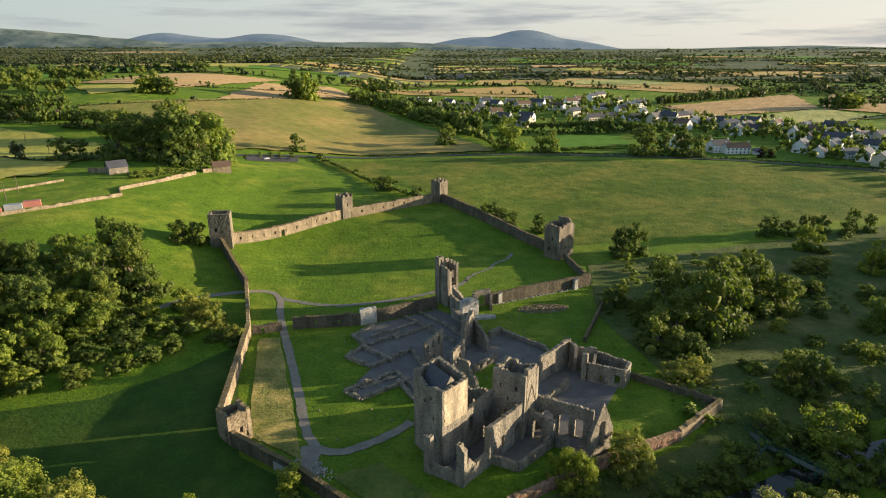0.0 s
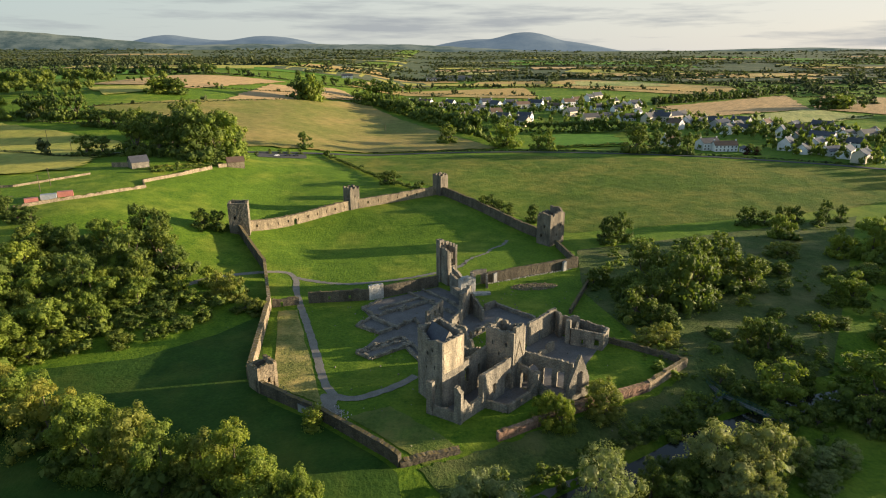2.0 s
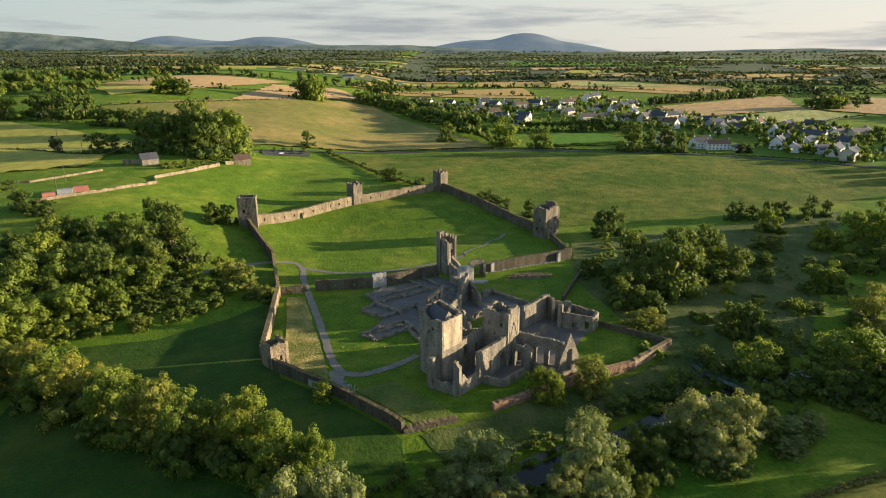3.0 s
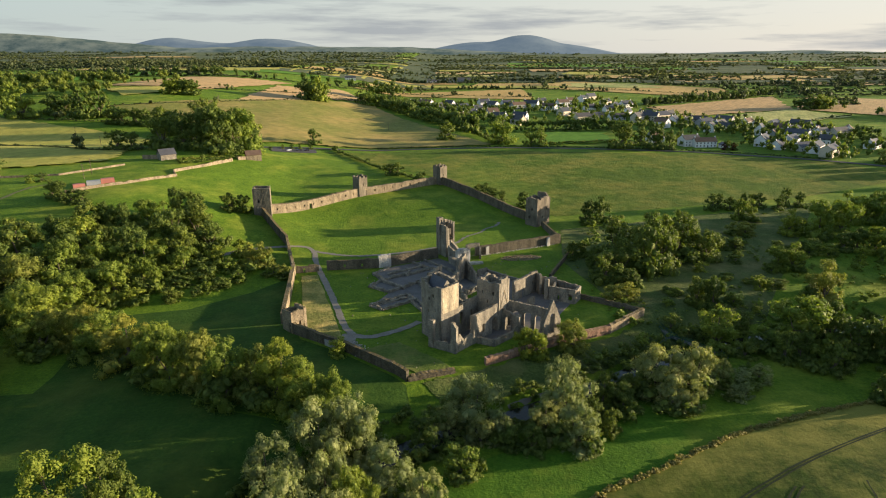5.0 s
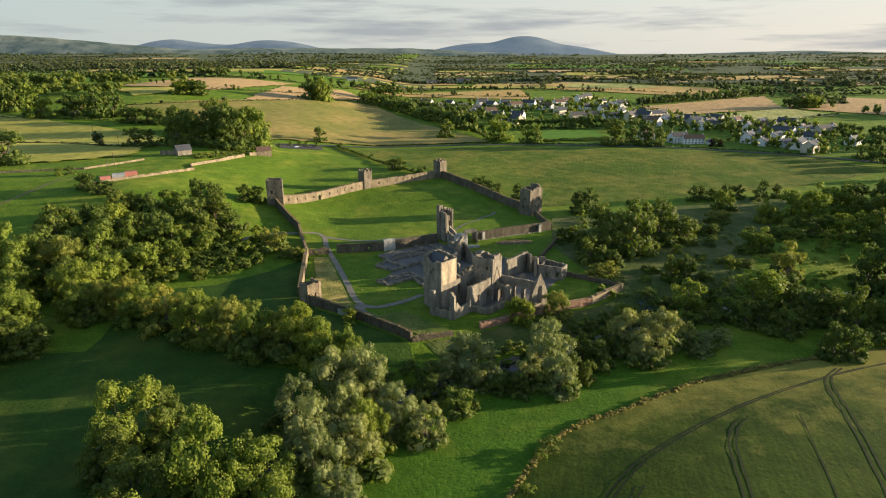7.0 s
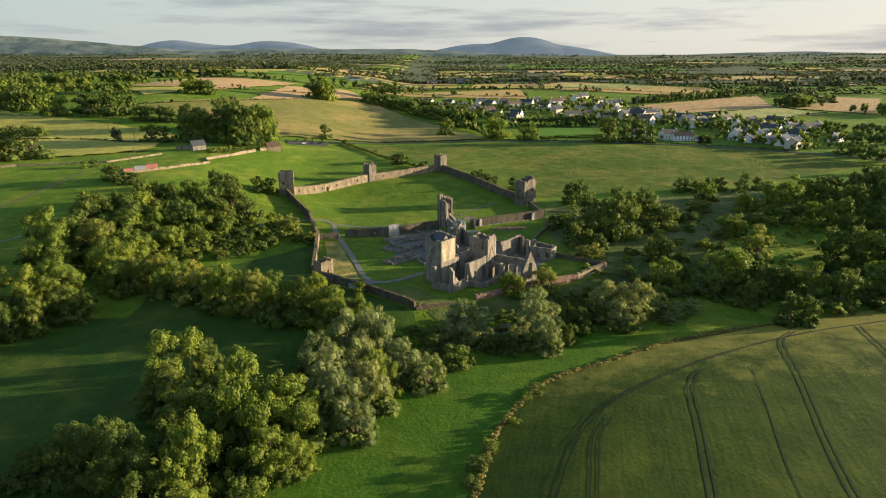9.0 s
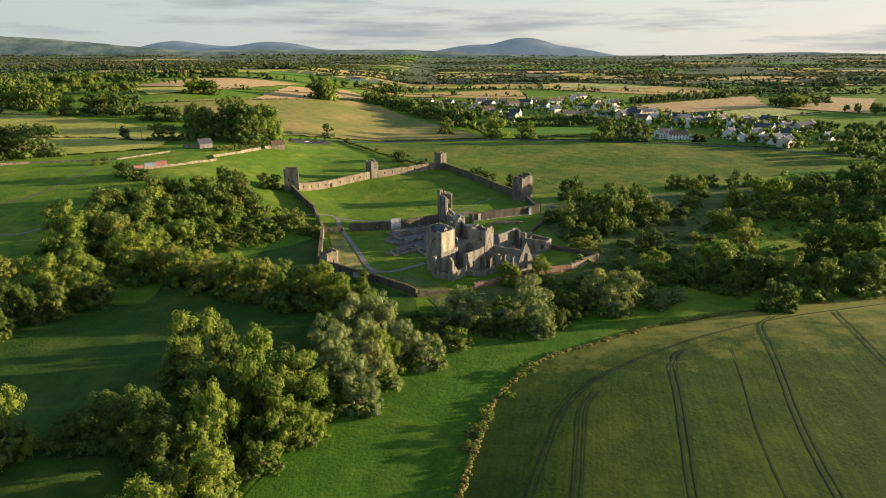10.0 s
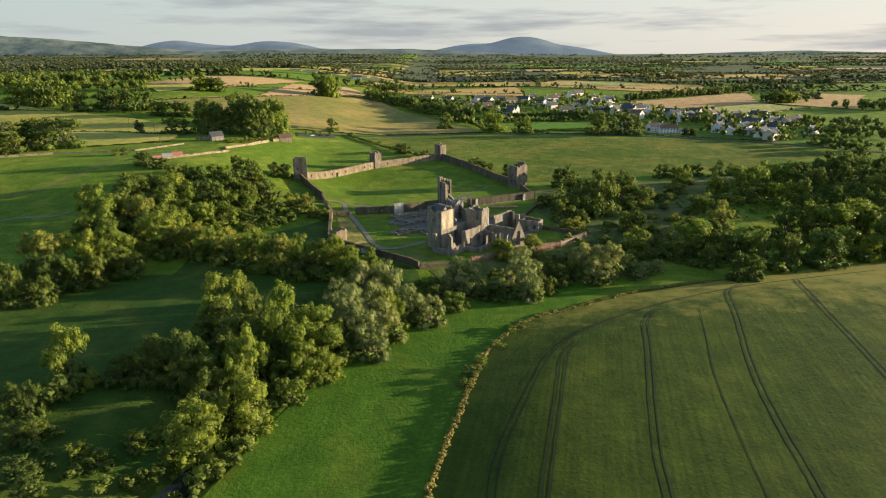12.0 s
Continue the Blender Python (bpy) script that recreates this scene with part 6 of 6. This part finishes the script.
# gardens and trees among the houses
spots = []
for x, y in HOUSES:
    for _ in range(13):
        h = rh.uniform(4, 13)
        spots.append((x + rh.gauss(0, 17), y + rh.choice((-13, -11, 12, 16)) + rh.gauss(0, 6), h, h * rh.uniform(0.8, 1.2)))
spots = [q for q in spots if q[1] > 515 or q[0] > 300]
scatter("garden_trees", spots, LEAF_DARK, "garden trees and hedges between the village houses", "trees", MINI)
for x, y in ((262, 491), (270, 490)):
    tr_ = plant(tree_kind("tree", LEAF_RED, 91, 5, 40, 0.5, low=0.05, label="small copper-leaved garden tree"), x, y, 7, 6)


def farm_wall(p, q, h, seed):
    return tagged(masonry("farm_wall", p, q, 0.7, ragged(h, 0.3, 3, seed), OLDWALL, None, (), 0.6, seed=seed), "low dry-stone farm wall", "wall", kind="structure")


farm_wall((-205, 250), (-183, 272), 1.6, 201)
farm_wall((-183, 272), (-166, 302), 1.6, 202)
farm_wall((-166, 302), (-172, 312), 1.4, 203)
farm_wall((-172, 312), (-160, 342), 1.8, 204)
farm_wall((-160, 342), (-152, 366), 2.2, 205)
farm_wall((-210, 352), (-199, 352), 3.0, 206)
farm_wall((-330, 262), (-290, 282), 1.6, 207)
farm_wall((-290, 282), (-236, 296), 1.3, 208)
farm_wall((-236, 296), (-212, 330), 1.3, 209)
farm_wall((-150, 372), (-146, 378), 2.6, 210)
hedge([(-178, 338), (-165, 352), (-152, 380)], 2.4, 4.5, 2.4, 31, 0.1, 6, LEAF_DARK, "overgrown garden of the farm", FINE)
hedge([(-182, 346), (-170, 362), (-160, 372)], 2.0, 4.0, 2.4, 32, 0.0, 6, LEAF_OLIVE, "overgrown garden of the farm", FINE)


def box_thing(name, x, y, turn, long, wide, high, mat, label, category, roof=None):
    """A steel container: corrugated sides, lid, doors."""
    b_ = empty(name, x, y, None, label, category)
    z0 = ground(x, y)
    c, s = math.cos(turn), math.sin(turn)
    outline = []
    n = 14
    for (u0, v0), (u1, v1) in zip(((-1, -1), (1, -1), (1, 1), (-1, 1)), ((1, -1), (1, 1), (-1, 1), (-1, -1))):
        for i in range(n):
            t_ = i / n
            u, v = (u0 + (u1 - u0) * t_) * long / 2, (v0 + (v1 - v0) * t_) * wide / 2
            k = 1.0 - 0.015 * (i % 2)
            outline.append((u * k, v * k))
    m = len(outline)
    vs = [(x + u * c - v * s, y + u * s + v * c, z0 + z) for z in (-0.6, high) for u, v in outline]
    mesh_ob("body", vs, [(i, (i + 1) % m, m + (i + 1) % m, m + i) for i in range(m)], mat, b_)
    mesh_ob("lid", [(x + u * c - v * s, y + u * s + v * c, z0 + high + 0.04) for u, v in ((-long / 2, -wide / 2), (long / 2, -wide / 2), (long / 2, wide / 2), (-long / 2, wide / 2))], [(0, 1, 2, 3)], roof or mat, b_)
    return b_


box_thing("container", -194, 274, 0.5, 7, 3, 2.8, PINK, "faded red steel container in the yard", "container")
box_thing("container", -199, 268, 0.5, 7, 3, 2.6, BLUEGREY, "grey steel container in the yard", "container")
box_thing("container", -204, 262, 0.6, 6, 3, 2.0, PINK, "rust-red low trailer in the yard", "trailer")
box_thing("gate_hut", -37.6, 112.6, -0.6, 4.2, 2.6, 2.4, GREYWASH, "small flat-roofed hut inside the wall", "hut", TILE_DARK)


def pole(x, y, h, label="wooden power pole in the pasture"):
    p_ = empty("power_pole", x, y, None, label, "power pole", "power poles")
    z = ground(x, y)
    v, f = limb([(x, y, z - 0.5), (x, y, z + h * 0.5), (x, y, z + h)], 0.2, 0.13, 8)
    mesh_ob("shaft", v, f, BARK, p_)
    v, f = limb([(x - 0.9, y, z + h - 0.4), (x, y, z + h - 0.38), (x + 0.9, y, z + h - 0.4)], 0.09, 0.09, 6)
    mesh_ob("crossarm", v, f, BARK, p_)


for x, y, h in ((-217, 299, 10), (-214, 285, 9), (-281, 430, 9), (-330, 480, 9), (-62, 640, 9), (-240, 560, 9)):
    pole(x, y, h)


def car(x, y, turn, paint, label):
    c_ = empty("car", x, y, ground(x, y) + 0.3, label, "car", "parked cars")
    z0 = ground(x, y) + 0.32
    c, s = math.cos(turn), math.sin(turn)
    prof = [(-2.1, 0.35), (-2.1, 0.85), (-1.75, 1.0), (-1.15, 1.05), (-0.5, 1.48), (0.9, 1.5), (1.5, 1.05), (2.05, 0.95), (2.15, 0.4)]
    n = len(prof)

    def w(u, v, z):
        return (x + u * c - v * s, y + u * s + v * c, z0 + z)
    vs = [w(u, v * (0.9 if z < 1.1 else 0.72), z) for v in (-1, 1) for u, z in prof]
    mesh_ob("body", vs, [(i, (i + 1) % n, n + (i + 1) % n, n + i) for i in range(n)] + [tuple(range(n))[::-1], tuple(range(n, 2 * n))], paint, c_)
    for v in (-1, 1):
        mesh_ob("side_window", [w(u, v * 0.80, z) for u, z in ((-1.0, 1.1), (-0.5, 1.42), (0.85, 1.44), (1.3, 1.1))], [(0, 1, 2, 3)], GLASS, c_)
        for u in (-1.35, 1.35):
            ring = [w(u + 0.33 * math.cos(a), v * vv, 0.33 + 0.33 * math.sin(a)) for vv in (0.72, 0.93) for a in np.arange(12) * math.pi / 6]
            mesh_ob("wheel", ring, [(i, (i + 1) % 12, 12 + (i + 1) % 12, 12 + i) for i in range(12)] + [tuple(range(12, 24))], TYRE, c_)


car(-131, 449, 0.5, CARWHITE, "white parked car on asphalt")
car(-124, 455, 0.6, CARDARK, "dark parked car on asphalt")
car(-118, 458, 0.5, CARDARK, "dark parked car on asphalt")
for x, y, h in ((-139, 458, 4), (-132, 463, 4.5), (-126, 466, 4), (-117, 470, 5), (-146, 446, 3.5)):
    plant(KINDS["FAR"][0], x, y, h, h * 0.85, "young trees by the car park")


# ---- footbridge, rubble, small stones ----
def footbridge():
    b_ = empty("footbridge", 82, 128, -3.2, "green steel footbridge with plank deck over the river", "footbridge")
    legs = [((81.0, 141.5), (83.3, 126.2)), ((83.3, 126.2), (76.2, 119.2)), ((83.3, 126.2), (96.5, 109.0))]
    for p, q in legs:
        d = (Vector(q) - Vector(p)).normalized()
        nrm = Vector((d.y, -d.x)) * 0.9
        L = dist(p, q)
        z = -3.4
        n = int(L / 0.55)
        for i in range(n):
            m = Vector(p) + d * (i + 0.5) * L / n
            half = d * (L / n * 0.46)
            vs = [(*(m + e * nrm + g * half), z + k) for k in (0, 0.07) for e, g in ((-1, -1), (1, -1), (1, 1), (-1, 1))]
            mesh_ob("plank", vs, [(4, 5, 6, 7), (0, 1, 5, 4), (1, 2, 6, 5), (2, 3, 7, 6), (3, 0, 4, 7)], PLANK, b_)
        for side in (-1, 1):
            a_, e_ = Vector(p) + nrm * side, Vector(q) + nrm * side
            for zz in (-0.25, 0.55, 1.15):
                v, f = limb([(*a_, z + zz), (*((a_ + e_) / 2), z + zz), (*e_, z + zz)], 0.07, 0.07, 5)
                mesh_ob("rail", v, f, STEEL_GREEN, b_)
            for i in range(int(L / 1.8) + 1):
                m = a_.lerp(e_, min(1, i * 1.8 / L))
                v, f = limb([(*m, z - 0.3), (*m, z + 0.4), (*m, z + 1.15)], 0.05, 0.05, 5)
                mesh_ob("post", v, f, STEEL_GREEN, b_)
    for x, y in ((86.4, 122.4), (91.2, 116.2)):
        v, f = limb([(x, y, -7), (x, y, -5), (x, y, -2.8)], 0.35, 0.35, 8)
        mesh_ob("pier", v, f, STEEL_GREEN, b_)


footbridge()


def rubble(name, spots, mat, label):
    """Loose stones: rough six-sided lumps in one heap."""
    rnd = random.Random(len(spots))
    vv, ff = [], []
    for x, y, s in spots:
        i = len(vv)
        z = ground(x, y) + 0.1
        for sz in (-0.5, 0.6):
            for k in range(5):
                a = k * 1.2566 + rnd.uniform(-.3, .3)
                r = s * rnd.uniform(0.35, 0.6) * (0.75 if sz > 0 else 1)
                vv.append((x + r * math.cos(a), y + r * math.sin(a), z + sz * s * rnd.uniform(0.5, 0.9)))
        ff += [(i + k, i + (k + 1) % 5, i + 5 + (k + 1) % 5, i + 5 + k) for k in range(5)] + [tuple(range(i + 5, i + 10))]
    return tagged(mesh_ob(name, vv, ff, mat), label, "rubble", kind="stuff")


rr = random.Random(44)
heap = []
for _ in range(520):
    a, r = rr.uniform(0, 6.28), math.sqrt(rr.random())
    heap.append((38.5 + 9.5 * r * math.cos(a) + rr.uniform(-.6, .6), 206.2 + 3.9 * r * math.sin(a) + 0.12 * 9 * r * math.cos(a), rr.uniform(0.3, 1.0)))
rubble("stone_heap", heap, OLDWALL, "low heap of fallen stones in the grass")
rubble("white_stones", [(rr.uniform(11, 19.5), rr.uniform(197.5, 200.5), rr.uniform(0.4, 0.9)) for _ in range(70)], PALE, "pale dressed stones laid in rows")
base_line = [(19 + 40 * u + rr.uniform(-.4, .4), 209.8 + 18.6 * u + rr.uniform(-.5, .3), rr.uniform(0.3, 0.9)) for u in np.arange(0, 1, 0.012)]
rubble("wall_foot_stones", base_line, PALE, "fallen pale stones along the wall's foot")
rubble("fallen_stones", [(rr.gauss(8, 22), rr.gauss(160, 22), rr.uniform(0.25, 0.7)) for _ in range(260)], STONE, "scattered fallen stones on the gravel")
rubble("gate_stones", [(rr.gauss(-29, 2.2), rr.gauss(111, 2.0), rr.uniform(0.2, 0.6)) for _ in range(90)], PALE, "loose stones at the broken gateway")
for x, y, h in ((22.4, 212.2, 4.4), (55, 226.5, 4.0)):
    p_ = empty("buttress", x, y, 0, "pale stone buttress against the cross wall", "buttress")
    masonry("shaft", (x - 0.7, y - 0.6), (x + 0.7, y + 0.1), 1.4, lambda s: 4.2 + 0.2 * s, PALE, p_, (), 0.45, base=0.0, seed=int(x))


def fence(points, h, label):
    f_ = empty("fence", points[0][0], points[0][1], None, label, "fence")
    for p, q in zip(points, points[1:]):
        n = max(1, int(dist(p, q) / 1.6))
        for i in range(n + 1):
            m = Vector(p).lerp(Vector(q), i / n)
            z = ground(m.x, m.y)
            v, f = limb([(m.x, m.y, z - 0.2), (m.x, m.y, z + h / 2), (m.x, m.y, z + h)], 0.05, 0.05, 5)
            mesh_ob("post", v, f, STEEL_GREEN, f_)
        for zz in (0.5, 1.0):
            v, f = limb([(*p, ground(*p) + h * zz), (*(Vector(p).lerp(Vector(q), 0.5)), ground(*Vector(p).lerp(Vector(q), 0.5)) + h * zz), (*q, ground(*q) + h * zz)], 0.04, 0.04, 5)
            mesh_ob("rail", v, f, STEEL_GREEN, f_)


fence([(-48, 125.5), (-44.5, 121.5), (-45.5, 118.8)], 1.1, "thin steel safety fence by the tower")
fence([(-8, 216), (-6.5, 220), (-3.2, 217.5)], 1.2, "thin steel safety fence by the belfry")
fence([(8, 213), (12, 214.5), (16, 215)], 1.2, "thin steel safety fence by the belfry")
